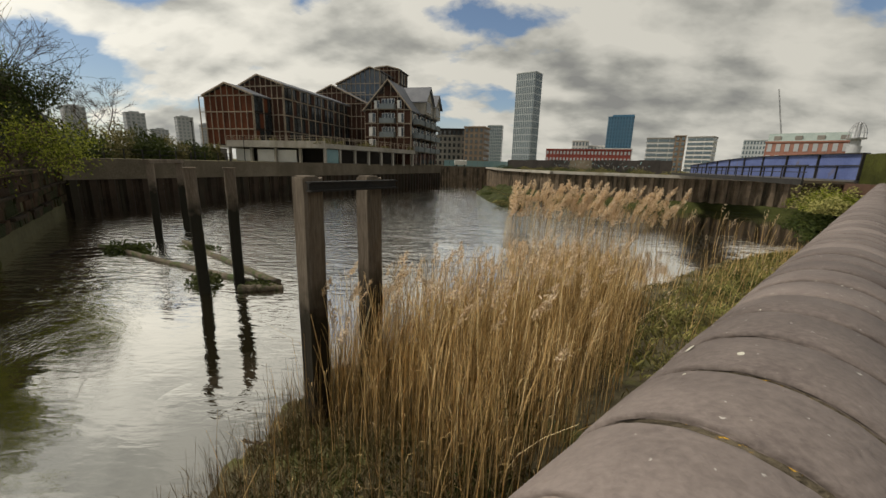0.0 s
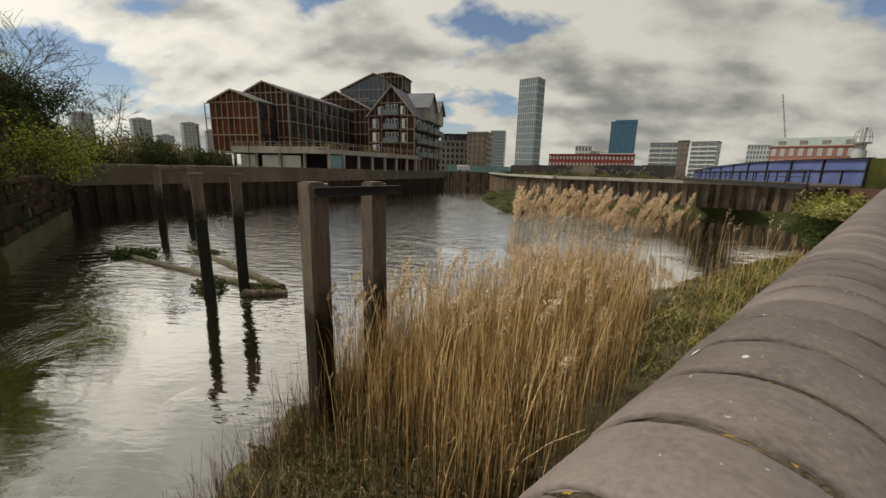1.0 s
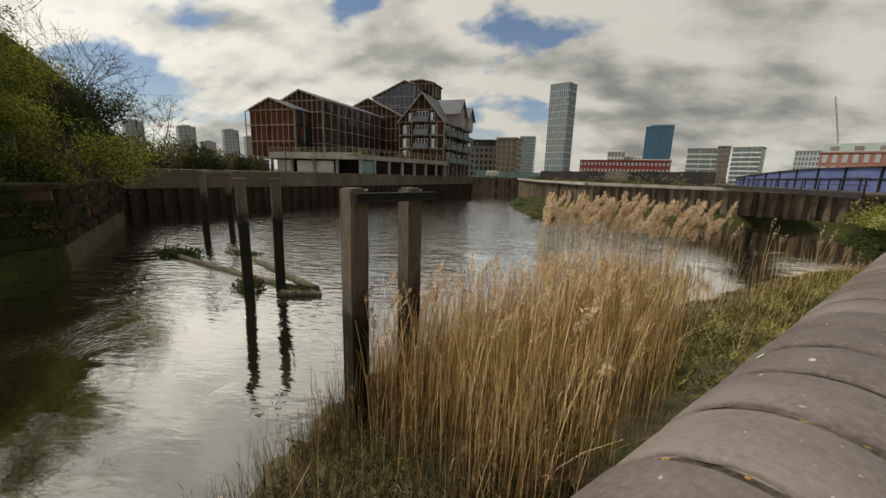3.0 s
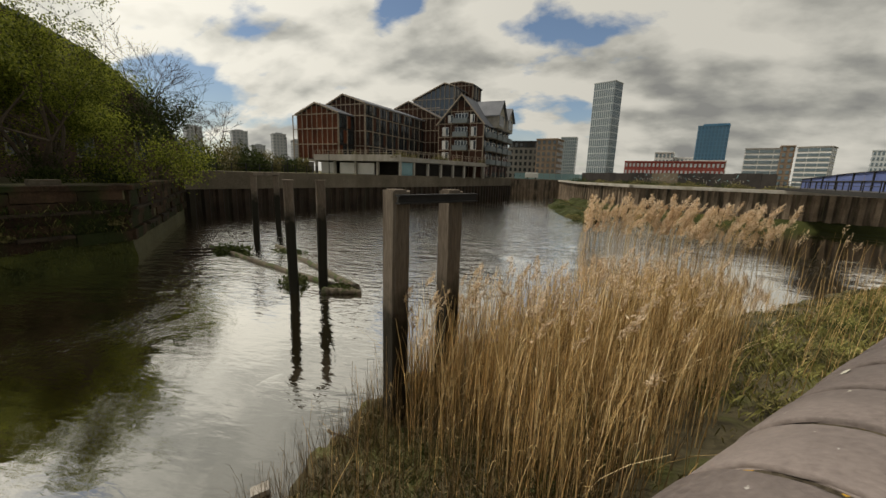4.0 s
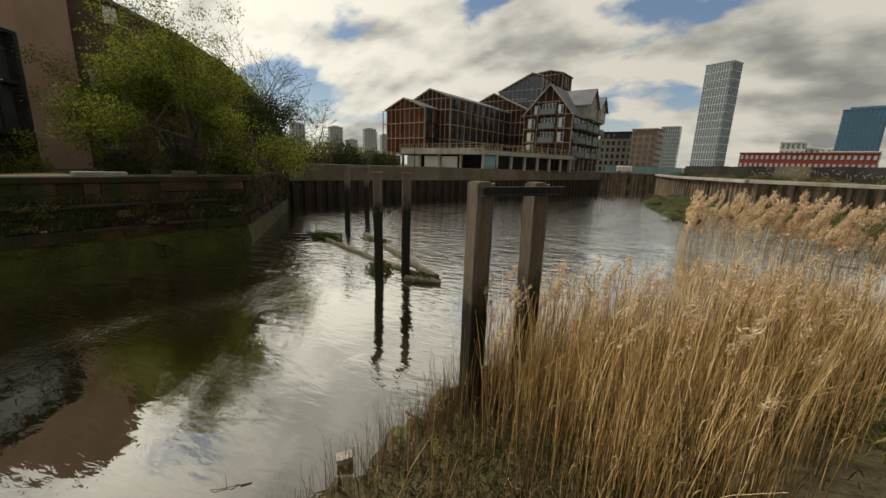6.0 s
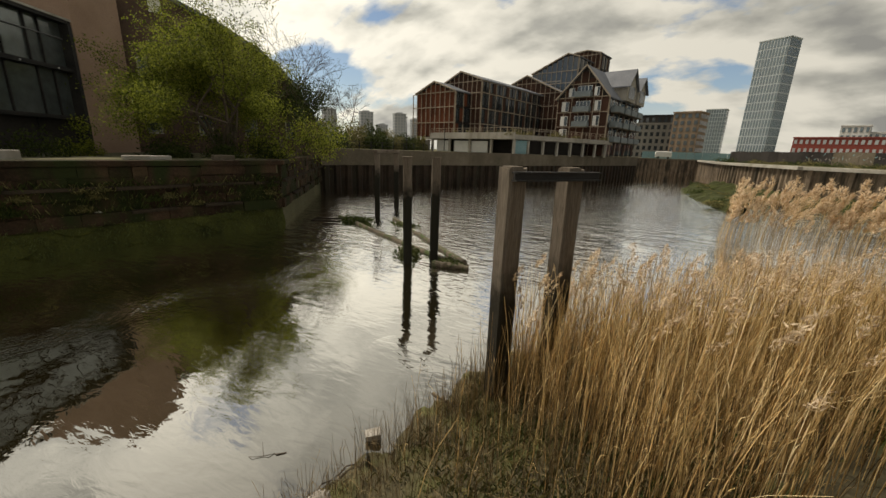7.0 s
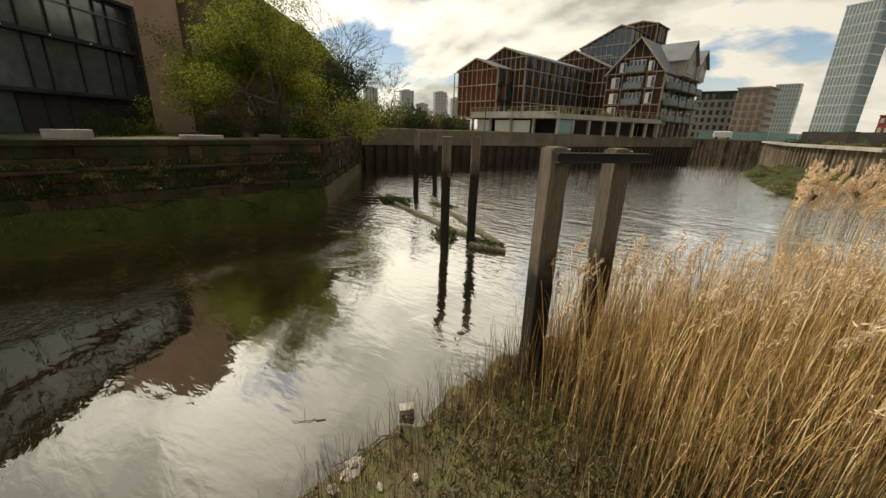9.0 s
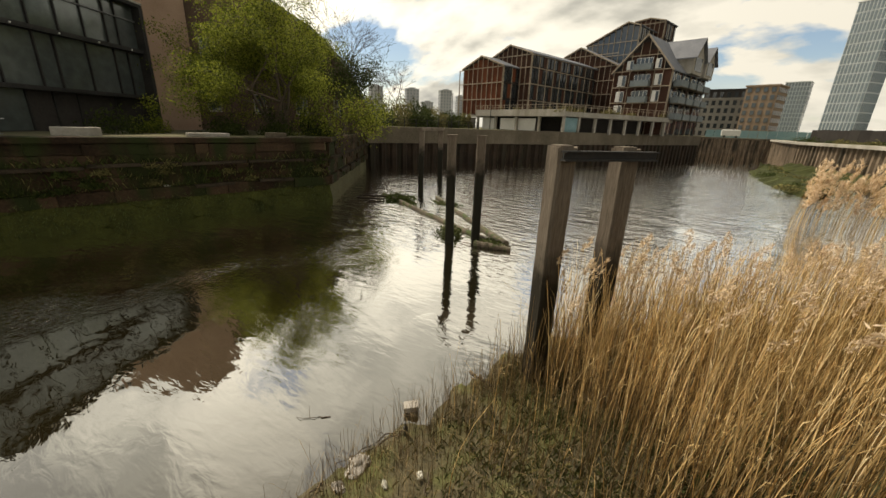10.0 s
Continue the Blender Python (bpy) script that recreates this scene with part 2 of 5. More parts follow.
WATER = water_material()
MUD = material("mud_and_moss", (0.028, 0.024, 0.013), (0.115, 0.098, 0.055), 0.75, 0.9, 9, 0.9, extra=((0.085, 0.088, 0.03), 1.1, 0.5, 0.66, (1, 1, 1)), dist=0.06)
EARTH = material("rough_ground", (0.07, 0.065, 0.035), (0.15, 0.14, 0.08), 0.95, 0.2, 3, 0.6)
COPING = material("coping_brick", (0.085, 0.070, 0.064), (0.20, 0.168, 0.152), 0.6, 3.0, 75, 0.4, piece=0.22, extra=((0.36, 0.34, 0.31), 60, 0.69, 0.73, (1, 1, 1)), dist=0.006)
JOINT = material("lichen_mortar", (0.003, 0.002, 0.002), (0.15, 0.125, 0.085), 0.95, 9, 95, 0.9, extra=((0.42, 0.25, 0.03), 38, 0.59, 0.64, (1, 1, 1)), dist=0.01)
BRICKWALL = material("dark_brick", (0.05, 0.03, 0.022), (0.11, 0.066, 0.046), 0.9, 1.0, 18, 0.5)
# Tide marks set high; the wet dark also stands in for shaded faces.
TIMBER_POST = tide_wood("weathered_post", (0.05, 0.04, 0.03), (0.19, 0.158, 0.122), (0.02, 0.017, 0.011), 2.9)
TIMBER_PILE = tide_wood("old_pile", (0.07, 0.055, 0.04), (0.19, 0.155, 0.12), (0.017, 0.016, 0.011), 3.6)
WET_LOG = material("wet_log", (0.05, 0.04, 0.027), (0.17, 0.14, 0.10), 0.6, 1.5, 14, 0.6, extra=((0.05, 0.07, 0.02), 2.2, 0.5, 0.65, (1, 1, 1)))
MOSS = leafy("moss_tuft", (0.03, 0.04, 0.012), (0.09, 0.10, 0.035), 0.2)
CONCRETE = material("stained_concrete", (0.06, 0.05, 0.034), (0.16, 0.135, 0.10), 0.9, 0.25, 6, 0.4, extra=((0.085, 0.07, 0.05), 0.7, 0.5, 0.7, (1, 1, 0.15)))
PALE_CONCRETE = material("pale_concrete", (0.20, 0.185, 0.155), (0.38, 0.355, 0.31), 0.85, 0.3, 5, 0.25, extra=((0.2, 0.18, 0.14), 0.6, 0.52, 0.7, (1, 1, 0.12)))
# Near-black sheet pile, the shade of the backlit walls put into its colour.
SHEETPILE = material("rusty_sheet_pile", (0.012, 0.009, 0.007), (0.05, 0.035, 0.024), 0.85, 0.6, 9, 0.4, extra=((0.03, 0.026, 0.018), 0.9, 0.48, 0.62, (1, 1, 0.2)))
QUAYSTONE = material("quay_stone", (0.016, 0.010, 0.006), (0.07, 0.044, 0.026), 0.9, 0.6, 8, 0.7, piece=0.25, extra=((0.02, 0.026, 0.008), 0.7, 0.45, 0.6, (1, 1, 0.4)), dist=0.09)
WEED = material("green_weed", (0.014, 0.017, 0.004), (0.07, 0.075, 0.016), 0.8, 0.8, 10, 0.8, dist=0.06)
LEDGE = material("rotten_ledge", (0.012, 0.009, 0.006), (0.055, 0.042, 0.028), 0.9, 1.2, 12, 0.8, dist=0.04)
SILT = material("green_silt", (0.012, 0.015, 0.004), (0.05, 0.056, 0.014), 0.8, 0.8, 10, 0.8, dist=0.06)
# Lighter copy of the sheet pile, sunlight on the ribs painted in.
PALE_PILE = material("sunlit_sheet_pile", (0.075, 0.056, 0.038), (0.20, 0.155, 0.11), 0.85, 0.6, 9, 0.4, extra=((0.04, 0.034, 0.024), 0.9, 0.5, 0.64, (1, 1, 0.2)))
REED = leafy("dry_reed", (0.23, 0.15, 0.056), (0.76, 0.56, 0.27), 0.35)
REED_PALE = leafy("pale_reed", (0.50, 0.36, 0.16), (0.92, 0.76, 0.46), 0.3)
# Old reed litter, darkened to paint in the self-shadow of the bed.
REED_LOW = leafy("shaded_reed_litter", (0.07, 0.047, 0.022), (0.24, 0.175, 0.09), 0.2)
PLUME = leafy("reed_plume", (0.46, 0.33, 0.19), (0.80, 0.66, 0.48), 0.5)
GRASS = leafy("bank_grass", (0.05, 0.05, 0.018), (0.20, 0.175, 0.07), 0.3)
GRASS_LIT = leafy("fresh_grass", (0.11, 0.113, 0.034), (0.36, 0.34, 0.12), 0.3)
LEAF = leafy("spring_leaf", (0.045, 0.062, 0.009), (0.23, 0.25, 0.036), 0.45)
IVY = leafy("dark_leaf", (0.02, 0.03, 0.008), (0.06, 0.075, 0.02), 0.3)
BARK = material("bark", (0.045, 0.035, 0.025), (0.12, 0.095, 0.07), 0.95, 2, 22, 0.6)
RUST_PANEL = material("rust_cladding", (0.062, 0.021, 0.011), (0.13, 0.043, 0.021), 0.75, 0.4, 7, 0.2, piece=0.25)
BROWN_PANEL = material("brown_cladding", (0.03, 0.016, 0.011), (0.075, 0.036, 0.024), 0.75, 0.4, 7, 0.2, piece=0.2)
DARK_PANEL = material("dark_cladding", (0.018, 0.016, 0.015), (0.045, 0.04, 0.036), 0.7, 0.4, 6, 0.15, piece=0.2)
FRAME = material("pale_timber_frame", (0.22, 0.178, 0.13), (0.38, 0.32, 0.25), 0.8, 0.8, 8, 0.15)
ROOF = material("slate_roof", (0.085, 0.09, 0.10), (0.16, 0.167, 0.18), 0.65, 0.4, 5, 0.3)
GLAZING = glass_like("dark_window_glass", (0.02, 0.024, 0.026))
WHITE = material("white_panel", (0.50, 0.49, 0.46), (0.68, 0.67, 0.64), 0.7, 0.4, 5, 0.1)
BALCONY = material("grey_balcony_panel", (0.11, 0.13, 0.135), (0.18, 0.205, 0.21), 0.5, 0.5, 5, 0.1, piece=0.2)
STEEL = material("dull_steel", (0.10, 0.10, 0.10), (0.2, 0.2, 0.2), 0.5, 1, 12, 0.1, metal=0.6)
BLACK = material("black_metal", (0.015, 0.015, 0.015), (0.04, 0.038, 0.035), 0.55, 1, 10, 0.1)
BLUE = material("blue_bridge_paint", (0.06, 0.085, 0.21), (0.12, 0.155, 0.32), 0.5, 0.5, 8, 0.1, extra=((0.12, 0.10, 0.09), 1.5, 0.62, 0.75, (1, 1, 0.4)))
OCHRE = material("buff_brick", (0.18, 0.132, 0.09), (0.27, 0.20, 0.145), 0.9, 0.2, 4, 0.2)
GREYBRICK = material("grey_brick", (0.17, 0.16, 0.145), (0.28, 0.26, 0.23), 0.9, 0.2, 4, 0.2)
TOWER_W = material("tower_cladding", (0.42, 0.45, 0.46), (0.55, 0.58, 0.58), 0.5, 0.05, 1, 0.0)
TOWER_G = glass_like("tower_glass", (0.085, 0.115, 0.13), 0.15)
# Far window glass, made paler so the distance haze is in its colour.
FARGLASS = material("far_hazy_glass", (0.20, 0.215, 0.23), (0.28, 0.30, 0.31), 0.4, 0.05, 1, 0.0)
TOWER_B = glass_like("blue_tower_glass", (0.02, 0.07, 0.12), 0.12)
TOWER_BL = material("blue_tower_panel", (0.05, 0.13, 0.21), (0.09, 0.2, 0.3), 0.4, 0.05, 1, 0.0)
REDPAINT = material("red_cladding", (0.19, 0.045, 0.037), (0.26, 0.07, 0.055), 0.6, 0.1, 2, 0.05)
# Red brick lightened and dulled to carry the haze of distance.
REDBRICK = material("hazed_red_brick", (0.26, 0.125, 0.095), (0.36, 0.19, 0.145), 0.9, 0.1, 3, 0.1)
COPPER = material("green_roof", (0.22, 0.27, 0.25), (0.32, 0.37, 0.34), 0.6, 0.2, 3, 0.05)
# Concrete grey with haze painted in, for skyline towers and the turret.
HAZEGREY = material("hazed_far_concrete", (0.34, 0.35, 0.36), (0.44, 0.45, 0.46), 0.9, 0.03, 1, 0.0)
MILLBRICK = material("mill_brick", (0.06, 0.04, 0.03), (0.13, 0.088, 0.064), 0.9, 0.4, 14, 0.4)
PIERBRICK = material("pier_brick", (0.25, 0.165, 0.115), (0.38, 0.265, 0.19), 0.9, 0.4, 16, 0.4)
BIGGLASS = material("coated_curtain_glass", (0.07, 0.08, 0.078), (0.15, 0.17, 0.165), 0.04, 0.35, 1.5, 0.0, metal=0.45, spec=0.8)
STONE = material("broken_stone", (0.20, 0.18, 0.15), (0.42, 0.39, 0.34), 0.9, 4, 30, 0.8)
LITTER = material("pale_litter", (0.36, 0.35, 0.28), (0.58, 0.56, 0.48), 0.5, 4, 20, 0.3)
TEAL = material("teal_hoarding", (0.13, 0.22, 0.24), (0.22, 0.33, 0.34), 0.7, 0.2, 3, 0.1)
ASPHALT = material("path_asphalt", (0.04, 0.04, 0.04), (0.075, 0.073, 0.07), 0.9, 0.5, 20, 0.5)


# ---- building helpers ----
def part(name, bm, mat, parent=None, label="", m=None):
    me = bpy.data.meshes.new(name)
    bm.to_mesh(me)
    bm.free()
    return shared(name, me, mat, parent, label, m)


def shared(name, me, mat, parent=None, label="", m=None):
    if mat and not me.materials:
        me.materials.append(mat)
    ob = new(name, me)
    ob.parent = parent
    if m is not None:
        ob.matrix_basis = m
    if label:
        ob["label"] = label
    return ob


def thing(name, m=None, label="", category="", group="", kind=""):
    ob = new(name)
    ob.empty_display_size = 0.2
    if m is not None:
        ob.matrix_basis = m
    return tagged(ob, label, category, group, kind)


def box(x0, x1, y0, y1, z0, z1, bm=None, bevel=0.0):
    bm = bm or bmesh.new()
    v = [bm.verts.new((x, y, z)) for z in (z0, z1) for x, y in ((x0, y0), (x1, y0), (x1, y1), (x0, y1))]
    fs = [bm.faces.new([v[i] for i in f]) for f in ((3, 2, 1, 0), (4, 5, 6, 7), (0, 1, 5, 4), (1, 2, 6, 5), (2, 3, 7, 6), (3, 0, 4, 7))]
    if bevel:
        es = list({e for f in fs for e in f.edges})
        bmesh.ops.bevel(bm, geom=es, offset=bevel, segments=2, affect="EDGES", profile=0.6)
    return bm


def prism(outline, m=None, depth=1.0, bm=None):
    """An outline in its own (a, b) plane, pushed along the third axis, placed by m."""
    bm = bm or bmesh.new()
    m = m or Matrix()
    lo = [bm.verts.new(m @ Vector((a, b, 0))) for a, b in outline]
    hi = [bm.verts.new(m @ Vector((a, b, depth))) for a, b in outline]
    n = len(lo)
    bm.faces.new(lo[::-1]), bm.faces.new(hi)
    for i in range(n):
        bm.faces.new((lo[i], lo[(i + 1) % n], hi[(i + 1) % n], hi[i]))
    bmesh.ops.recalc_face_normals(bm, faces=bm.faces)
    return bm


def tube(points, radii, sides=6, bm=None, cap=True):
    bm = bm or bmesh.new()
    rings = []
    for i, p in enumerate(points):
        p = Vector(p)
        d = (Vector(points[min(i + 1, len(points) - 1)]) - Vector(points[max(i - 1, 0)])).normalized()
        a = d.orthogonal().normalized()
        b = d.cross(a)
        rings.append([bm.verts.new(p + radii[i] * (math.cos(k * math.tau / sides) * a + math.sin(k * math.tau / sides) * b)) for k in range(sides)])
    for r, s in zip(rings, rings[1:]):
        # match the start of the next ring to the nearest vertex
        k0 = min(range(sides), key=lambda k: (s[k].co - r[0].co).length)
        for k in range(sides):
            bm.faces.new((r[k], r[(k + 1) % sides], s[(k0 + k + 1) % sides], s[(k0 + k) % sides]))
    if cap:
        bm.faces.new(rings[0][::-1]), bm.faces.new(rings[-1])
    bmesh.ops.recalc_face_normals(bm, faces=bm.faces)
    return bm


def raw(name, verts, faces, mat, parent=None, label="", kind="", category=""):
    me = bpy.data.meshes.new(name)
    me.from_pydata([tuple(v) for v in verts], [], faces)
    me.materials.append(mat)
    ob = new(name, me)
    ob.parent = parent
    return tagged(ob, label, category, "", kind)


def along(p, q, z=0.0):
    """A frame at p with its x axis towards q, and that distance."""
    d = Vector((q[0] - p[0], q[1] - p[1], 0))
    return pose(p[0], p[1], z, 0, 0, math.degrees(math.atan2(d.y, d.x))), d.length


# ---- water, ground and land ----
tagged(part("water", box(-420, 300, -120, 420, -0.6, 0.0), WATER), "calm brown tidal river water with wind ripples", "water", "", "structure")
tagged(part("ground", box(-3500, 3500, -3500, 4000, -2.2, -1.2), EARTH), "river bed and low ground out to the horizon", "ground", "", "structure")

WEST = [(-34, -40), (-30, -18), (-26.2, 2.4), (-22.9, 18.3), (-36.7, 36.0)]
NORTH = [(-36.7, 36.0), (-29, 53), (-20, 68.5), (-2, 112), (-12, 146)]
EAST = [(16, 147), (14, 94), (19.1, 67.4), (37.9, 55.2), (52, 46), (62, 20), (90, 0)]
END = [(-12, 147), (16, 147)]


def land(name, outline, top, label, mat=EARTH):
    tagged(part(name, prism(outline, pose(0, 0, -1.5), top + 1.5), mat), label, "ground", "", "structure")


land("ground_west", WEST[:] + [(-900, 300), (-900, -40)], 4.35, "rough paved ground behind the old quay")
land("ground_north", NORTH[:] + [(-12, 147), (-200, 1500), (-1400, 1500), (-900, 300)], 5.1, "rough ground behind the concrete river wall")
land("ground_far", [(-12, 147), (16, 147), (40, 1500), (-200, 1500)], 4.9, "rough ground beyond the end of the channel")
land("ground_east", EAST + [(900, -60), (1500, 1500), (40, 1500)], 4.75, "weedy ground behind the sheet-pile quay")


# ---- river walls ----
def rib_mesh(h, pitch, mat):
    """One pan of a sheet-pile wall: a raised trapezoid rib with its flanks."""
    bm = bmesh.new()
    w = pitch
    prof = [(0, 0), (w * 0.18, 0), (w * 0.32, -0.34), (w * 0.68, -0.34), (w * 0.82, 0), (w, 0), (w, 0.12), (0, 0.12)]
    lo = [bm.verts.new((a, b, 0)) for a, b in prof]
    hi = [bm.verts.new((a, b, h)) for a, b in prof]
    for i in range(len(prof)):
        j = (i + 1) % len(prof)
        bm.faces.new((lo[i], lo[j], hi[j], hi[i]))
    bm.faces.new(hi), bm.faces.new(lo[::-1])
    bmesh.ops.recalc_face_normals(bm, faces=bm.faces)
    me = bpy.data.meshes.new("sheet_pile")
    bm.to_mesh(me)
    bm.free()
    me.materials.append(mat)
    return me


def river_wall(name, line, top, cap, pitch, label, side=-1, cap_mat=CONCRETE, pile_mat=None):
    """Sheet piles along a line with a concrete capping beam; the water lies on the right of the line for side -1."""
    wall = thing(name, None, label, "river wall", "", "structure")
    me = rib_mesh(top - cap + 0.5, pitch, pile_mat or SHEETPILE)
    for i, (p, q) in enumerate(zip(line, line[1:])):
        m, length = along(p, q)
        over = 1.0 if cap < 0.48 else 0.5
        part("capping_beam", box(-0.05, length + 0.05, -over, 0.5, top - cap, top, bevel=0.04), cap_mat, wall, "stained concrete capping beam", m)
        n = max(1, int(length / pitch))
        for k in range(n):
            shared("sheet_pile", me, None, wall, "", m @ pose(k * length / n, -0.12, -0.5))
    return wall


river_wall("wall_north", NORTH[:4], 5.15, 2.1, 1.5, "old concrete river wall on dark sheet piles")
river_wall("wall_bend", NORTH[3:], 5.1, 0.6, 1.4, "sheet-pile river wall round the bend")
river_wall("wall_channel_end", END, 4.95, 0.5, 1.1, "sheet-pile wall closing the far channel", pile_mat=PALE_PILE)
river_wall("wall_east", EAST[:5], 4.85, 0.45, 1.25, "rusty sheet-pile quay with a pale concrete coping", cap_mat=PALE_CONCRETE, pile_mat=PALE_PILE)

# the old quay: stone courses, a timber ledge and a weedy foot
quay = thing("wall_west", None, "old stone quay wall with green weed at its foot", "quay wall", "", "structure")
rng = random.Random(4)
stone = bpy.data.meshes.new("stone_block")
b = box(0, 1, -0.25, 0.25, 0, 1, bevel=0.02)
b.to_mesh(stone), b.free()
stone.materials.append(QUAYSTONE)
for p, q in zip(WEST[1:4], WEST[2:5]):
    m, length = along(p, q)
    part("core", box(0, length, 0.05, 1.2, -1, 4.3), QUAYSTONE, quay, "", m)
    part("coping", box(-0.1, length + 0.1, -0.42, 0.9, 4.08, 4.38, bevel=0.05), QUAYSTONE, quay, "worn stone coping", m)
    for z0, h, dy in ((3.0, 0.5, 0), (3.52, 0.54, 0.0), (1.75, 0.62, 0.16), (2.39, 0.58, 0.14), (1.1, 0.62, -0.05)):
        x = 0.0
        while x < length - 0.2:
            w = min(rng.uniform(0.6, 2.6), length - x)
            o = shared("stone_block", stone, None, quay, "", m @ pose(x, dy + rng.uniform(-0.09, 0.07), z0 + rng.uniform(-0.03, 0.03), rng.uniform(-3, 3), rng.uniform(-0.8, 0.8), rng.uniform(-1.5, 1.5)))
            o.scale = (w - 0.015, 1, h + 0.01)
            x += w
    x = 0.0
    while x < length - 1:
        w = min(rng.uniform(2.5, 5), length - x)
        part("timber_ledge", box(0, w - 0.1, -0.45, -0.1, 2.86, 3.04, bevel=0.03), LEDGE, quay, "rotten horizontal fender timber", m @ pose(x, rng.uniform(-0.05, 0.05), rng.uniform(-0.05, 0.05), 0, rng.uniform(-0.8, 0.8), 0))
        if rng.random() < 0.7:
            part("timber_ledge", box(0, w * 0.6, -0.5, -0.2, 1.62, 1.82, bevel=0.03), LEDGE, quay, "rotten horizontal fender timber", m @ pose(x + 0.5, 0, rng.uniform(-0.1, 0.1), 0, rng.uniform(-1.5, 1.5), 0))
        x += w
    if p == WEST[3]:
        continue
    # weedy sloping foot
    n = int(length / 0.5)
    V, Fc = [], []
    for i in range(n + 1):
        for j in range(7):
            f = j / 6
            pt = Vector((i * length / n, -0.2 - 0.7 * f, 1.25 - 1.9 * f))
            pt += Vector((0, 0.35, 0.42)) * noise.noise(Vector((i * 0.5, j * 0.7, p[0])))
            V.append(m @ pt)
    for i in range(n):
        for j in range(6):
            a = i * 7 + j
            Fc.append((a, a + 1, a + 8, a + 7))
    foot = raw("weedy_foot", V, Fc, WEED, quay, "green weed and silt on the quay foot")

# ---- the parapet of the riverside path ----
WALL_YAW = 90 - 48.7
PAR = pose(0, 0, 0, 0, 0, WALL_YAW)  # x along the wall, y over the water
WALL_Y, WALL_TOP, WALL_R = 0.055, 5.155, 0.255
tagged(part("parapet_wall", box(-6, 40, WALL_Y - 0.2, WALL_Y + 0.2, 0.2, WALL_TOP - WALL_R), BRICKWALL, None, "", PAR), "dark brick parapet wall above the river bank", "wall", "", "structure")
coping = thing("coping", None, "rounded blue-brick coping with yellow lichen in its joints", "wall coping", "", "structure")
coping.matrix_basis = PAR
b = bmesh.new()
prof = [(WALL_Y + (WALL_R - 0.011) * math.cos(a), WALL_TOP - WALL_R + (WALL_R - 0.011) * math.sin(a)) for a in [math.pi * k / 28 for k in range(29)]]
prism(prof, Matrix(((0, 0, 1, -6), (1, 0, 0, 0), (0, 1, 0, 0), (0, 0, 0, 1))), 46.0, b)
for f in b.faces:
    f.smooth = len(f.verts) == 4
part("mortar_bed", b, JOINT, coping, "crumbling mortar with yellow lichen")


def coping_mesh(seed):
    """One half-round coping brick with softened, slightly chipped ends."""
    r = random.Random(seed)
    L, seg = 0.204, 24
    xs = [0, 0.002, 0.006, L * 0.5, L - 0.006, L - 0.002, L]
    dr = [-0.009, -0.002, 0, 0.0006, 0, -0.002, -0.009]
    bm = bmesh.new()
    rows = []
    for x, d in zip(xs, dr):
        row = []
        for k in range(seg + 1):
            a = math.pi * k / seg
            chip = 0.004 * max(0, r.random() - 0.6) if d < -0.002 else 0
            jit = r.uniform(-0.004, 0.004) if d < -0.001 else 0
            rad = WALL_R + d - chip
            row.append(bm.verts.new((x + jit, rad * math.cos(a), rad * math.sin(a))))
        rows.append(row)
    for p, q in zip(rows, rows[1:]):
        for k in range(seg):
            bm.faces.new((p[k], p[k + 1], q[k + 1], q[k])).smooth = True
    bm.faces.new(rows[0]), bm.faces.new(rows[-1][::-1])
    bm.faces.new([p[0] for p in rows][::-1] + [p[-1] for p in rows])
    bmesh.ops.recalc_face_normals(bm, faces=bm.faces)
    me = bpy.data.meshes.new("coping_brick")
    bm.to_mesh(me)
    bm.free()
    me.materials.append(COPING)
    return me


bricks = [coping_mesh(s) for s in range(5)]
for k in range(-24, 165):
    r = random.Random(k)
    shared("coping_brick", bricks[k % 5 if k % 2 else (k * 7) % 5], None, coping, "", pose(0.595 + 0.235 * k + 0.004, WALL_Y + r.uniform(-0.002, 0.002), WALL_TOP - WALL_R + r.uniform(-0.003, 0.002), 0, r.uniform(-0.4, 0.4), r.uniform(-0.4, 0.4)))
for k, (s_, a, w, l) in enumerate(((0.91, 74, 0.006, 0.011), (1.0, 46, 0.008, 0.022), (0.78, 60, 0.003, 0.004), (1.3, 66, 0.003, 0.005))):
    b = bmesh.new()
    bmesh.ops.create_circle(b, cap_ends=True, segments=14, radius=1)
    for v in b.verts:
        v.co *= 1 + 0.3 * noise.noise(v.co * 2 + Vector((k, 0, 0)))
        v.co.x *= l
        v.co.y *= w
    part("dropping", b, LITTER, coping, "dried white bird dropping", pose(s_, WALL_Y + (WALL_R + 0.0015) * math.cos(radians(a)), WALL_TOP - WALL_R + (WALL_R + 0.0015) * math.sin(radians(a)), a - 90, 0, 0))
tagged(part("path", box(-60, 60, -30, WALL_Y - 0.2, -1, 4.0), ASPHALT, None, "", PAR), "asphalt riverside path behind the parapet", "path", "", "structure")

# ---- the near bank ----
SHORE = [(-16, 2.5), (-6, 3.2), (-1.9, 4.4), (-0.25, 6.1), (1.1, 6.9), (2.5, 8.1), (6.0, 9.4), (10.0, 9.0), (13.5, 7.8), (18.3, 6.8), (29.8, 5.4), (36, 3.4), (60, 2.5)]


def shore(s):
    for (a, qa), (b_, qb) in zip(SHORE, SHORE[1:]):
        if s <= b_:
            return qa + (qb - qa) * (s - a) / (b_ - a)
    return SHORE[-1][1]


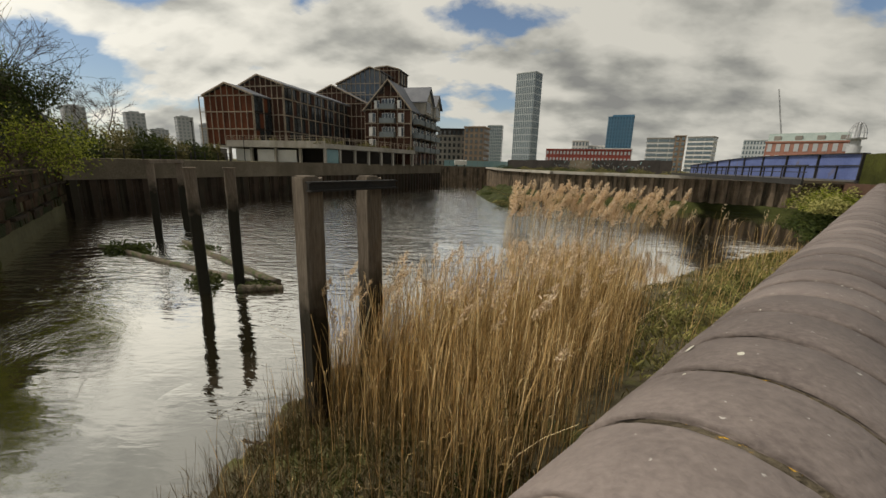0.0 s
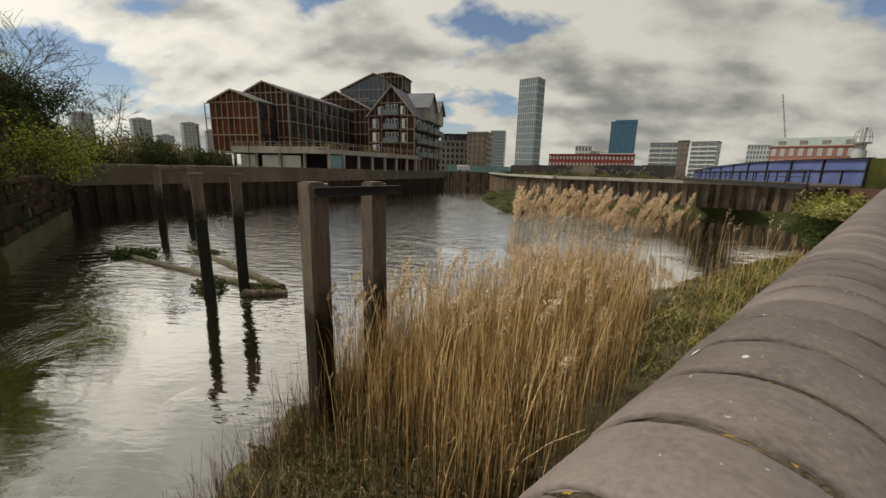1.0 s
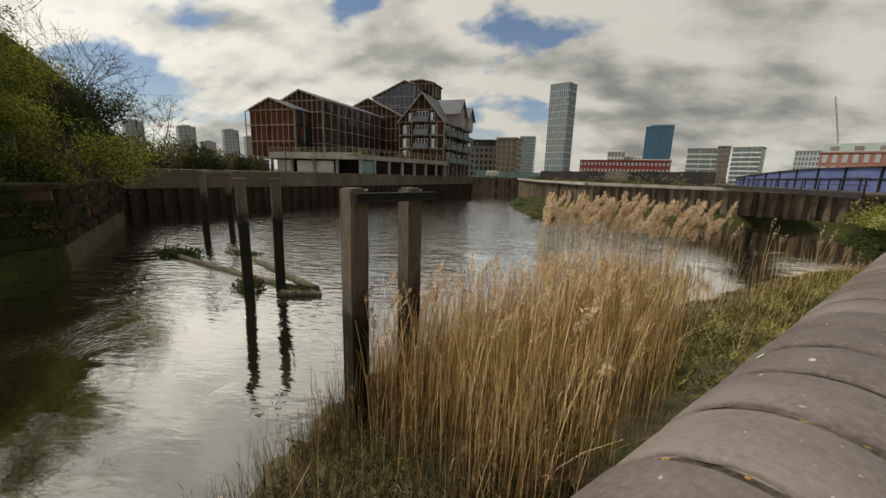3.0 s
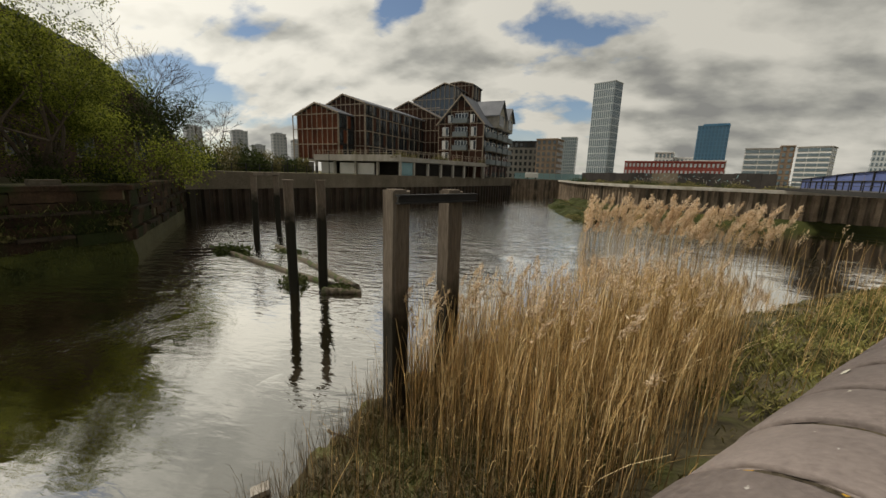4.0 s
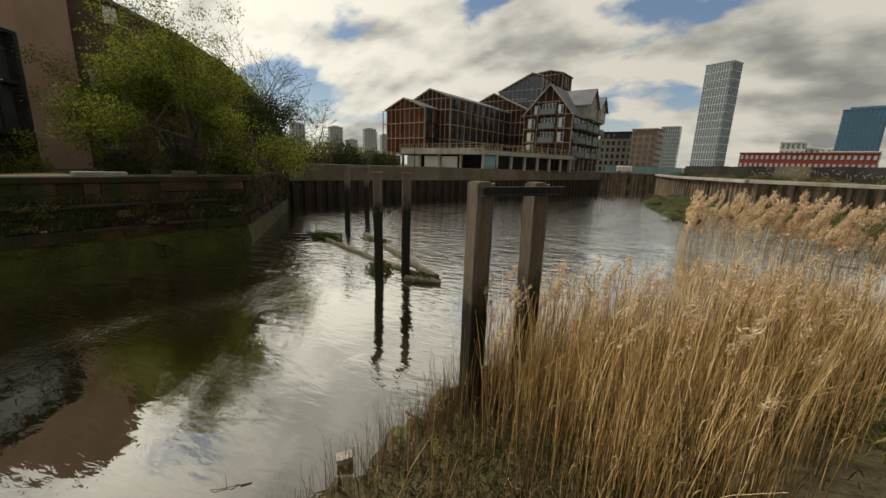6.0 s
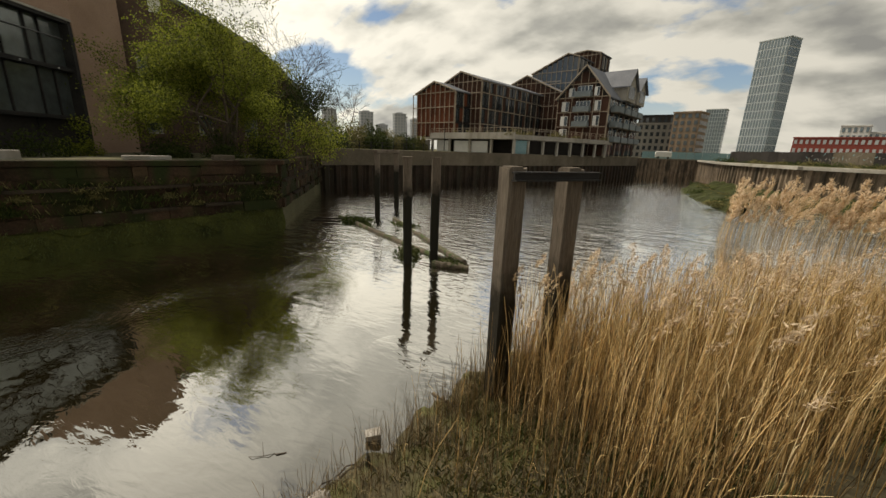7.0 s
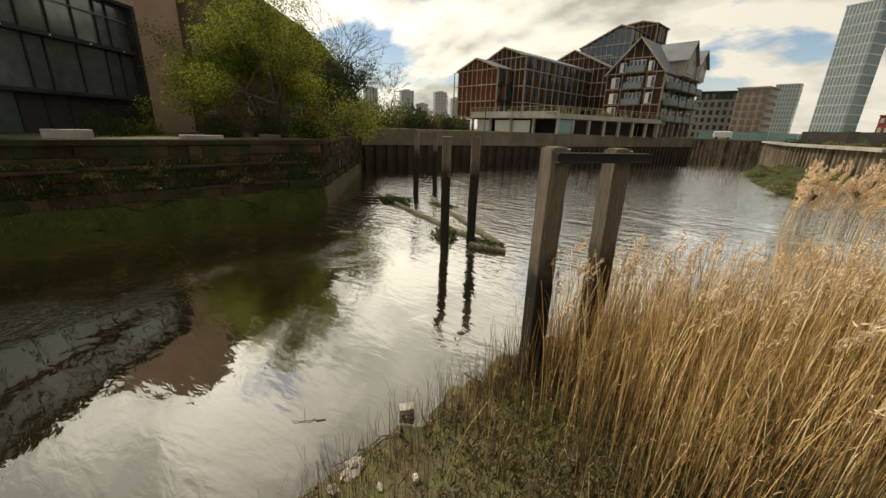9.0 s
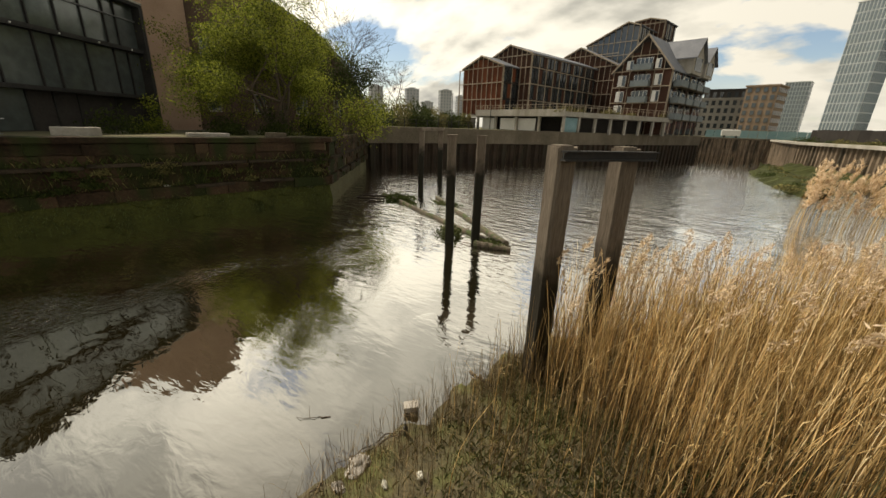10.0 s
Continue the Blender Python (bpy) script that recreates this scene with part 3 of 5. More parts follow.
def bank_height(s, q):
    w = shore(s)
    f = 1 - q / w
    z = (1.7 * f ** 1.25 if f > 0 else 0.55 * f * 2.2)
    z += 0.10 * noise.noise(Vector((s * 0.7, q * 0.7, 0.3))) + 0.05 * noise.noise(Vector((s * 2.4, q * 2.4, 5.3))) + 0.02 * noise.noise(Vector((s * 8, q * 8, 1.0)))
    return z


def bank_point(s, q, lift=0.0):
    v = PAR @ Vector((s, q, 0))
    return Vector((v.x, v.y, bank_height(s, q) + lift))


V, Fc = [], []
S = [-16 + 0.5 * i for i in range(20)] + [-6 + 0.16 * i for i in range(190)] + [24.4 + 0.6 * i for i in range(50)]
NQ = 70
for s in S:
    for j in range(NQ + 1):
        V.append(bank_point(s, 0.2 + (shore(s) * 1.25) * j / NQ))
for i in range(len(S) - 1):
    for j in range(NQ):
        a = i * (NQ + 1) + j
        Fc.append((a, a + NQ + 1, a + NQ + 2, a + 1))
o = raw("bank", V, Fc, MUD, None, "muddy mossy river bank below the parapet", "structure", "bank")
for f in o.data.polygons:
    f.use_smooth = True

# silt spit at the foot of the east quay
V, Fc = [], []
for i in range(40):
    t = i / 39
    c = Vector((9.5, 50, 0)).lerp(Vector((9.2, 96, 0)), t)
    half = 3.4 * math.sin(math.pi * min(1, t * 1.1 + 0.06)) ** 0.6
    for j in range(13):
        u = j / 12 * 2 - 1
        z = 1.0 * (1 - u * u) - 0.25 + 0.35 * noise.noise(Vector((i * 0.6, j * 0.6, 9)))
        V.append((c.x + u * half + noise.noise(Vector((i * 0.3, 0, 4))), c.y, z))
for i in range(39):
    for j in range(12):
        a = i * 13 + j
        Fc.append((a, a + 1, a + 14, a + 13))
raw("silt_spit", V, Fc, SILT, None, "low green silt spit below the quay", "structure", "mud bank")

# weedy mud shelf along the east quay
V, Fc = [], []
line = [Vector((*p, 0)) for p in EAST[1:5]]
for a, b_ in zip(line, line[1:]):
    d = (b_ - a).normalized()
    nrm = Vector((d.y, -d.x, 0))
    k0, n = len(V), int((b_ - a).length / 0.8)
    for i in range(n + 1):
        for j in range(6):
            w = 0.4 + j * 0.75 * (1 + 0.5 * noise.noise(Vector((i * 0.3, a.x, 0))))
            V.append(a + d * (b_ - a).length * i / n + nrm * w + Vector((0, 0, 1.15 - 0.3 * j + 0.3 * noise.noise(Vector((i * 0.4, j * 0.6, a.y))))))
    for i in range(n):
        for j in range(5):
            q = k0 + i * 6 + j
            Fc.append((q, q + 1, q + 7, q + 6))
raw("mud_shelf", V, Fc, SILT, None, "dark weedy mud shelf at the foot of the quay", "structure", "mud bank")

# ---- mooring posts, piles and drift timber ----
E1, E2 = Vector((0.588, 0.809, 0)), Vector((-0.809, 0.588, 0))
POST_YAW = math.degrees(math.atan2(E1.y, E1.x))


def rough_post(w, d, z0, z1, mat, seed, rings=14):
    """A squared timber with worn corners, leaning grain and a split, slightly hollow top."""
    r = random.Random(seed)
    bm = bmesh.new()
    c = 0.05
    base = [(c, 0), (w - c, 0), (w, c), (w, d - c), (w - c, d), (c, d), (0, d - c), (0, c)]
    rows = []
    for i in range(rings + 1):
        z = z0 + (z1 - z0) * i / rings
        rows.append([bm.verts.new((a + r.uniform(-0.008, 0.008), b_ + r.uniform(-0.008, 0.008), z + (r.uniform(-0.03, 0.015) if i == rings else 0))) for a, b_ in base])
    for p, q in zip(rows, rows[1:]):
        for k in range(8):
            bm.faces.new((p[k], p[(k + 1) % 8], q[(k + 1) % 8], q[k]))
    bm.faces.new(rows[0][::-1])
    mid = bm.verts.new((w / 2, d / 2, z1 - 0.02))
    for k in range(8):
        bm.faces.new((rows[-1][k], rows[-1][(k + 1) % 8], mid))
    bmesh.ops.recalc_face_normals(bm, faces=bm.faces)
    return bm


for cx, cy, top, seed in ((-2.48, 6.67, 5.2, 1), (-1.60, 7.90, 5.19, 2)):
    post = thing("mooring_post", pose(cx, cy, 0, 0, 0, POST_YAW), "weathered grey square timber post standing in the reeds", "post", "mooring posts")
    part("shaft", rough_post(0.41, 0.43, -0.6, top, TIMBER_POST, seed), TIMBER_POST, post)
    part("cap", box(0.05, 0.33, 0.05, 0.37, top - 0.03, top + 0.03, bevel=0.02), TIMBER_POST, post, "split weathered end grain")
beam = thing("cross_beam", pose(-2.48, 6.67, 0, 0, 0, POST_YAW), "dark iron beam bolted across the two timber posts", "beam")
part("web", box(0.02, 2.2, -0.10, -0.06, 4.99, 5.11), BLACK, beam)
part("flange", box(0.02, 2.2, -0.16, -0.002, 5.11, 5.14), BLACK, beam)
part("flange", box(0.02, 2.2, -0.16, -0.002, 4.96, 4.99), BLACK, beam)

for x, y, top, w, lean, seed in ((-9.95, 14.9, 5.08, 0.42, (0.4, -0.6), 3), (-9.15, 16.1, 5.08, 0.42, (-0.3, 0.3), 4), (-19.0, 24.5, 5.02, 0.40, (0.5, 0.5), 5), (-20.4, 29.3, 5.02, 0.44, (0.0, -0.4), 6)):
    pile = thing("river_pile", pose(x, y, 0, lean[0], lean[1], 32), "dark tide-stained timber pile standing in the water", "pile", "river piles")
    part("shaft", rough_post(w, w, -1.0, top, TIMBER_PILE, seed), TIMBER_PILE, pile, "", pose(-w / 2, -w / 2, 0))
    part("cap", box(-w / 2 - 0.03, w / 2 + 0.03, -w / 2 - 0.03, w / 2 + 0.03, top - 0.02, top + 0.04, bevel=0.015), TIMBER_PILE, pile)
brace = thing("cross_beam", None, "dark timber beam across the far piles", "beam")
brace.matrix_basis = along((-19.0, 24.5), (-20.4, 29.3), 0)[0]
part("timber", box(-0.4, 5.4, -0.18, 0.18, 5.06, 5.3, bevel=0.02), TIMBER_PILE, brace)


def log(p, q, r0, r1, seed, label):
    r = random.Random(seed)
    p, q = Vector(p), Vector(q)
    n = 16
    pts = [p.lerp(q, i / n) + Vector((r.uniform(-0.04, 0.04), r.uniform(-0.04, 0.04), r.uniform(-0.02, 0.02))) for i in range(n + 1)]
    rad = [(r0 + (r1 - r0) * i / n) * r.uniform(0.9, 1.08) for i in range(n + 1)]
    o = thing("drift_log", None, label, "log", "drift timber")
    part("trunk", tube(pts, rad, 10), WET_LOG, o)
    return o


log((-7.2, 15.5, 0.06), (-21.2, 22.4, 0.08), 0.16, 0.13, 1, "long pale waterlogged log floating between the piles")
log((-7.5, 16.2, 0.10), (-17.2, 24.2, 0.08), 0.15, 0.12, 2, "long waterlogged log floating behind the piles")
log((-6.9, 15.5, 0.1), (-8.6, 15.1, 0.12), 0.10, 0.19, 3, "short mossy log lodged against the piles")


def tuft(name, center, size, count, mat, label, seed, blade=0.12, category="plant"):
    """A clump of many small leaf blades in an uneven heap."""
    r = random.Random(seed)
    V, Fc = [], []
    for i in range(count):
        while True:
            d = Vector((r.uniform(-1, 1), r.uniform(-1, 1), r.uniform(-0.2, 1)))
            if d.length < 1:
                break
        lump = 0.75 + 0.5 * noise.noise(d * 2.3 + Vector((seed, 0, 0)))
        c = Vector(center) + Vector((d.x * size[0], d.y * size[1], d.z * size[2])) * lump
        a = Vector((r.gauss(0, 1), r.gauss(0, 1), r.gauss(0, 1))).normalized() * blade * r.uniform(0.6, 1.3)
        b_ = a.orthogonal().normalized() * blade * 0.35
        k = len(V)
        V += [c - a, c + b_, c + a, c - b_]
        Fc.append((k, k + 1, k + 2, k + 3))
    return raw(name, V, Fc, mat, None, label, "stuff", category)


tuft("weed_clump", (-10.6, 15.9, 0.1), (0.9, 0.8, 0.55), 500, MOSS, "dark weed tangled round the pile foot", 1)
tuft("weed_clump", (-18.6, 21.4, 0.05), (1.9, 0.9, 0.6), 1100, IVY, "dark weed caught on the floating log", 2)
tuft("weed_clump", (-8.0, 15.6, 0.15), (0.9, 0.5, 0.22), 300, MOSS, "moss on the log ends", 3)
tuft("weed_clump", (-15.2, 22.8, 0.0), (1.6, 0.7, 0.22), 300, MOSS, "floating raft of weed", 4)
fl = thing("floating_frame", pose(-20.6, 20.6, 0.05, 0, 0, 25), "broken dark timber frame floating on the water", "debris")
for x0, x1, y0, y1 in ((-1.1, 1.1, -0.6, -0.52), (-1.1, 1.1, 0.5, 0.58), (-1.1, -1.02, -0.5, 0.5)):
    part("slat", box(x0, x1, y0, y1 + 0.06, 0, 0.12, bevel=0.01), LEDGE, fl)


# ---- the timber-framed blocks on the quay ----
BX, BY, BYAW = -8.5, 91.6, -13.9
SITE = pose(BX, BY, 0, 0, 0, BYAW)


def beamline(parent, name, p, q, w, mat, label=""):
    """A square bar from p to q."""
    p, q = Vector(p), Vector(q)
    d = q - p
    m = Matrix.Translation(p) @ d.to_track_quat("X", "Z").to_matrix().to_4x4()
    return part(name, box(0, d.length, -w / 2, w / 2, -w / 2, w / 2), mat, parent, label, m)


def gable_at(x, x0, x1, xa, eave, eave2, apex):
    return eave + (apex - eave) * (x - x0) / (xa - x0) if x < xa else apex + (eave2 - apex) * (x - xa) / (x1 - xa)


def gabled_block(label, x0, x1, y0, y1, z0, eave, apex, xa, wall_mat, bay, floors, eave2=None, side_bay=1.3, roof_over=0.35, glazed_side=False):
    """A block with a gable towards the river: cladding panels behind a pale timber frame, pitched roof."""
    eave2 = eave if eave2 is None else eave2
    blk = thing("apartment_block", SITE, label, "building", "quayside blocks")
    part("wall", prism([(x0, z0), (x1, z0), (x1, eave2), (xa, apex), (x0, eave)], Matrix(((1, 0, 0, 0), (0, 0, 1, y0), (0, 1, 0, 0), (0, 0, 0, 1))), y1 - y0), DARK_PANEL, blk)
    roof = []
    for (xa0, za0, xb0, zb0) in ((x0, eave, xa, apex), (xa, apex, x1, eave2)):
        sl = Vector((xb0 - xa0, 0, zb0 - za0)).normalized()
        e0 = Vector((xa0, 0, za0)) - (sl * roof_over if xa0 == x0 else sl * 0)
        e1 = Vector((xb0, 0, zb0)) + (sl * roof_over if xb0 == x1 else sl * 0)
        part("roof", prism([(e0.x, e0.z + 0.02), (e1.x, e1.z + 0.02), (e1.x, e1.z + 0.24), (e0.x, e0.z + 0.24)], Matrix(((1, 0, 0, 0), (0, 0, 1, y0 - roof_over), (0, 1, 0, 0), (0, 0, 0, 1))), y1 - y0 + 2 * roof_over), ROOF, blk, "grey slate roof slope")
        beamline(blk, "verge_board", (e0.x, y0 - roof_over - 0.06, e0.z + 0.12), (e1.x, y0 - roof_over - 0.06, e1.z + 0.12), 0.26, FRAME)
    n = max(2, round((x1 - x0) / bay))
    xs = [x0 + (x1 - x0) * i / n for i in range(n + 1)]
    zs = [z0] + floors
    for i, (xl, xr) in enumerate(zip(xs, xs[1:])):
        zt = min(gable_at(xl, x0, x1, xa, eave, eave2, apex), gable_at(xr, x0, x1, xa, eave, eave2, apex))
        for za, zb in zip(zs, zs[1:] + [99]):
            if za > zt - 0.3:
                continue
            part("panel", box(xl + 0.04, xr - 0.04, y0 - 0.08, y0 + 0.02, za + 0.05, min(zb, zt) - 0.05), wall_mat, blk)
    for i, x in enumerate(xs):
        zt = gable_at(x, x0, x1, xa, eave, eave2, apex)
        part("stud", box(x - 0.055, x + 0.055, y0 - 0.22, y0 - 0.08, z0, zt), FRAME, blk)
    for z in floors:
        xl, xr = x0, x1
        if z > eave + 0.1:
            xl, xr = x0 + (xa - x0) * (z - eave) / (apex - eave), x1 - (x1 - xa) * (z - eave2) / max(0.1, apex - eave2)
        part("rail", box(xl, xr, y0 - 0.26, y0 - 0.1, z - 0.09, z + 0.09), FRAME, blk)
    # the long side towards the channel
    n = max(2, round((y1 - y0) / side_bay))
    for i in range(n):
        ya, yb = y0 + (y1 - y0) * i / n, y0 + (y1 - y0) * (i + 1) / n
        for za, zb in zip(zs, [z for z in floors if z < eave2 - 0.4] + [eave2]):
            part("window", box(x1 - 0.02, x1 + 0.06, ya + 0.09, yb - 0.09, za + 0.3, zb - 0.2), GLAZING if (i + int(za)) % 4 else wall_mat, blk)
        part("stud", box(x1 + 0.06, x1 + 0.2, ya - 0.06, ya + 0.06, z0, eave2), FRAME if i % 2 == 0 else DARK_PANEL, blk)
    for z in floors:
        if z < eave2:
            part("rail", box(x1 + 0.02, x1 + 0.24, y0, y1, z - 0.07, z + 0.07), FRAME if glazed_side else DARK_PANEL, blk)
    return blk


POD = 8.1
TWX0, TWX1 = -19.0, -12.0
b1 = gabled_block("low gabled block with rust cladding in a pale timber frame", -33.4, -22.6, -24, -13.5, POD, 17.05, 19.1, -28.2, RUST_PANEL, 1.35, [11.0, 14.1, 17.0])
for z in (11.0, 14.1, 16.9):
    beamline(b1, "balcony_rail", (-34.8, -24, z), (-33.4, -24, z), 0.13, FRAME)
beamline(b1, "balcony_post", (-34.8, -24, POD), (-34.8, -24, 16.95), 0.16, FRAME)
gabled_block("long gabled block with dark glazing and pale studs", -29.5, -19.7, -19, 7.4, POD, 19.6, 21.5, -25.1, BROWN_PANEL, 1.3, [11.0, 14.1, 17.2, 19.5], glazed_side=True)
gabled_block("middle gabled block with dark glazed gallery", -29.5, -15.5, 9, 13.6, 5.1, 23.2, 25.0, -25.2, BROWN_PANEL, 1.4, [11.0, 14.1, 17.2, 20.4, 23.1], eave2=20.4)
gabled_block("tall gabled block with glazed top storeys", -26.5, -13.8, 14, 23, 5.1, 26.3, 30.3, -16.6, GLAZING, 1.4, [14.1, 17.2, 20.4, 23.4, 26.3], eave2=29.4)
gabled_block("brown stair tower above the roofs", TWX0, TWX1, 23.5, 31, 5.1, 32.4, 32.7, (TWX0 + TWX1) / 2, BROWN_PANEL, 1.1, [24.0, 28.0, 31.6], eave2=31.8)

# gabled corner block with balconies
R = gabled_block("five-storey gabled corner block with brown cladding and balconies", -11.5, 0, 0, 22, 5.2, 17.6, 24.0, -5.5, BROWN_PANEL, 1.65, [8.3, 11.4, 14.5, 17.6, 20.4], side_bay=1.9, roof_over=0.6)


def balcony(parent, x0, x1, y0, y1, z, h=1.15, mat=BALCONY):
    bal = part("balcony", box(x0, x1, y0, y1, z - 0.18, z), CONCRETE, parent, "grey panelled balcony")
    t = 0.06
    part("front_panel", box(x0, x1, y0, y0 + t, z, z + h), mat, bal)
    part("side_panel", box(x0, x0 + t, y0 + t, y1, z, z + h), mat, bal)
    part("side_panel", box(x1 - t, x1, y0 + t, y1, z, z + h), mat, bal)
    return bal


def framed_window(parent, x0, x1, z0, z1, y, white=False):
    w = part("window", box(x0, x1, y - 0.12, y - 0.02, z0, z1), WHITE, parent, "white-framed window")
    n = max(2, round((x1 - x0) / 0.8))
    for i in range(n):
        a, b_ = x0 + (x1 - x0) * i / n, x0 + (x1 - x0) * (i + 1) / n
        part("pane", box(a + 0.08, b_ - 0.08, y - 0.15, y - 0.1, z0 + 0.1, z1 - 0.1), GLAZING if not (white and i == 0) else WHITE, w)
    return w


for z in (11.4, 14.5, 17.6):
    framed_window(R, -7.1, -3.9, z + 0.15, z + 2.35, -0.24)
    balcony(R, -7.3, -3.7, -1.5, -0.24, z, 1.15, BALCONY)
    if z < 17:
        framed_window(R, -10.4, -8.7, z + 0.2, z + 2.3, -0.24, True)
        framed_window(R, -3.0, -1.6, z + 0.2, z + 2.3, -0.24, True)
    else:
        framed_window(R, -9.0, -7.7, z + 0.2, z + 2.0, -0.24, True)
        framed_window(R, -3.3, -2.2, z + 0.2, z + 2.0, -0.24, True)
framed_window(R, -10.4, -8.7, 8.6, 10.9, -0.24, True)
for z in (8.3, 11.4, 14.5):
    for ya in (1.2, 6.2, 11.2, 16.2):
        part("window", box(0.03, 0.14, ya + 0.4, ya + 3.6, z + 0.1, z + 2.3), WHITE, R, "white-framed window")
        part("pane", box(0.15, 0.18, ya + 1.0, ya + 3.2, z + 0.2, z + 2.2), GLAZING, R)
        bal = part("balcony", box(0.2, 1.7, ya, ya + 4.0, z - 0.18, z), CONCRETE, R, "grey panelled balcony")
        part("front_panel", box(1.64, 1.7, ya, ya + 4.0, z, z + 1.15), BALCONY, bal)
        part("side_panel", box(0.2, 1.64, ya, ya + 0.06, z, z + 1.15), BALCONY, bal)
        part("side_panel", box(0.2, 1.64, ya + 3.94, ya + 4.0, z, z + 1.15), BALCONY, bal)
for ya, yb, za in ((7.0, 13.6, 24.0), (15.6, 21.6, 23.4)):
    mid = (ya + yb) / 2
    part("dormer", prism([(ya, 17.4), (yb, 17.4), (yb, 20.4), (mid, za), (ya, 20.4)], Matrix(((0, 0, 1, -6.0), (1, 0, 0, 0), (0, 1, 0, 0), (0, 0, 0, 1))), 7.2), PALE_CONCRETE, R, "pale gabled dormer")
    part("pane", box(1.2, 1.26, ya + 1.2, yb - 1.2, 18.0, 20.6), GLAZING, R)
    for a, b_ in (((ya - 0.4, 20.1), (mid, za + 0.1)), ((mid, za + 0.1), (yb + 0.4, 20.1))):
        part("roof", prism([(a[0], a[1]), (b_[0], b_[1]), (b_[0], b_[1] + 0.25), (a[0], a[1] + 0.25)], Matrix(((0, 0, 1, -5.8), (1, 0, 0, 0), (0, 1, 0, 0), (0, 0, 0, 1))), 7.6), ROOF, R, "grey slate roof slope")

# ---- the podium terrace in front of the blocks ----
PC, PL, PR = (-6.2, -27.0), (-27.5, -26.0), (1.2, -0.4)
pod = thing("podium", SITE, "concrete podium terrace with columns above the quay", "terrace")
part("slab", prism([PL, PC, PR, (0.0, 6), (-36, 6), (-36, -20), (-27.5, -20)], pose(0, 0, POD - 0.45), 0.5), PALE_CONCRETE, pod, "pale stained concrete slab edge")
# Dark cladding stands in for the shade deep inside the openings.
part("back_wall", prism([(-26.8, -22.4), (-8.6, -23.0), (-3.4, -1.0), (-5, 4), (-30, 4)], pose(0, 0, 4.9), POD - 0.46 - 4.9), DARK_PANEL, pod, "recessed undercroft wall, dark for its deep shade")
for p, q, n in ((PL, PC, 4), (PC, PR, 7)):
    m, length = along(p, q)
    for i in range(n + 1):
        if (p, i) == (PC, 0):
            continue
        part("column", box(-0.22, 0.22, 0.25, 0.69, 4.9, POD - 0.44, bevel=0.03), PALE_CONCRETE, pod, "", m @ pose(min(length - 0.3, max(0.3, i * length / n)), 0, 0))
    part("parapet", box(0.02, length - 0.02, 0.05, 0.25, POD + 0.05, POD + (0.75 if p == PL else 0.35)), PALE_CONCRETE, pod, "pale stained concrete upstand", m)
    rail = part("balustrade", box(0.1, length - 0.1, 0.1, 0.16, POD + 1.5, POD + 1.57), FRAME, pod, "thin pale metal balustrade", m)
    part("mid_rail", box(0.1, length - 0.1, 0.11, 0.15, POD + 1.1, POD + 1.14), FRAME, rail)
    k = int(length / 1.5)
    for i in range(k + 1):
        part("baluster", box(-0.03, 0.03, 0.1, 0.16, POD + 0.3, POD + 1.5), FRAME, rail, "", pose(0.1 + i * (length - 0.25) / k, 0, 0))
m, length = along(PL, PC)
for a, w, mat, lab in ((1.2, 4.0, WHITE, "white garage door"), (6.2, 8.6, WHITE, "wide pale roller door")):
    d = part("garage_door", box(a, a + w, 0.9, 1.02, 5.15, 7.3), mat, pod, lab, m)
    for k in range(5):
        part("slat", box(a + 0.05, a + w - 0.05, 0.86, 0.9, 5.2 + k * 0.42, 5.56 + k * 0.42), mat, d)
m, length = along(PC, PR)
part("door_panel", box(0.7, 4.0, 0.55, 0.65, 5.1, 7.5), TEAL, pod, "blue-grey panel door", m)
for x0, x1, y0, mat, lab in ((-34.5, -31.4, -28.5, OCHRE, "small brown shed on the quay"), (-31.2, -28.0, -28.6, GREYBRICK, "small grey container shed on the quay")):
    sh = thing("shed", SITE, lab, "shed")
    part("body", box(x0, x1, y0, y0 + 3.2, 4.9, 7.15, bevel=0.04), mat, sh)
    part("lid", box(x0 - 0.12, x1 + 0.12, y0 - 0.12, y0 + 3.32, 7.15, 7.3), CONCRETE, sh)
rng = random.Random(11)
for i in range(16):
    t = rng.random()
    side = rng.random() < 0.5
    p = (PL[0] + (PC[0] - PL[0]) * t, PL[1] + (PC[1] - PL[1]) * t + 1.2) if side else (PC[0] + (PR[0] - PC[0]) * t - 1.2, PC[1] + (PR[1] - PC[1]) * t)
    w = SITE @ Vector((p[0], p[1], POD + 0.05))
    tuft("shrub", (w.x, w.y, w.z + 0.25), (1.4, 1.0, rng.uniform(0.7, 1.5)), 260, GRASS, "straggling terrace shrub behind the balustrade", 30 + i, 0.14, "shrub")


# ---- distant buildings ----
def at(az, d, z=0.0):
    return Vector((-d * math.sin(radians(az)), d * math.cos(radians(az)), z))


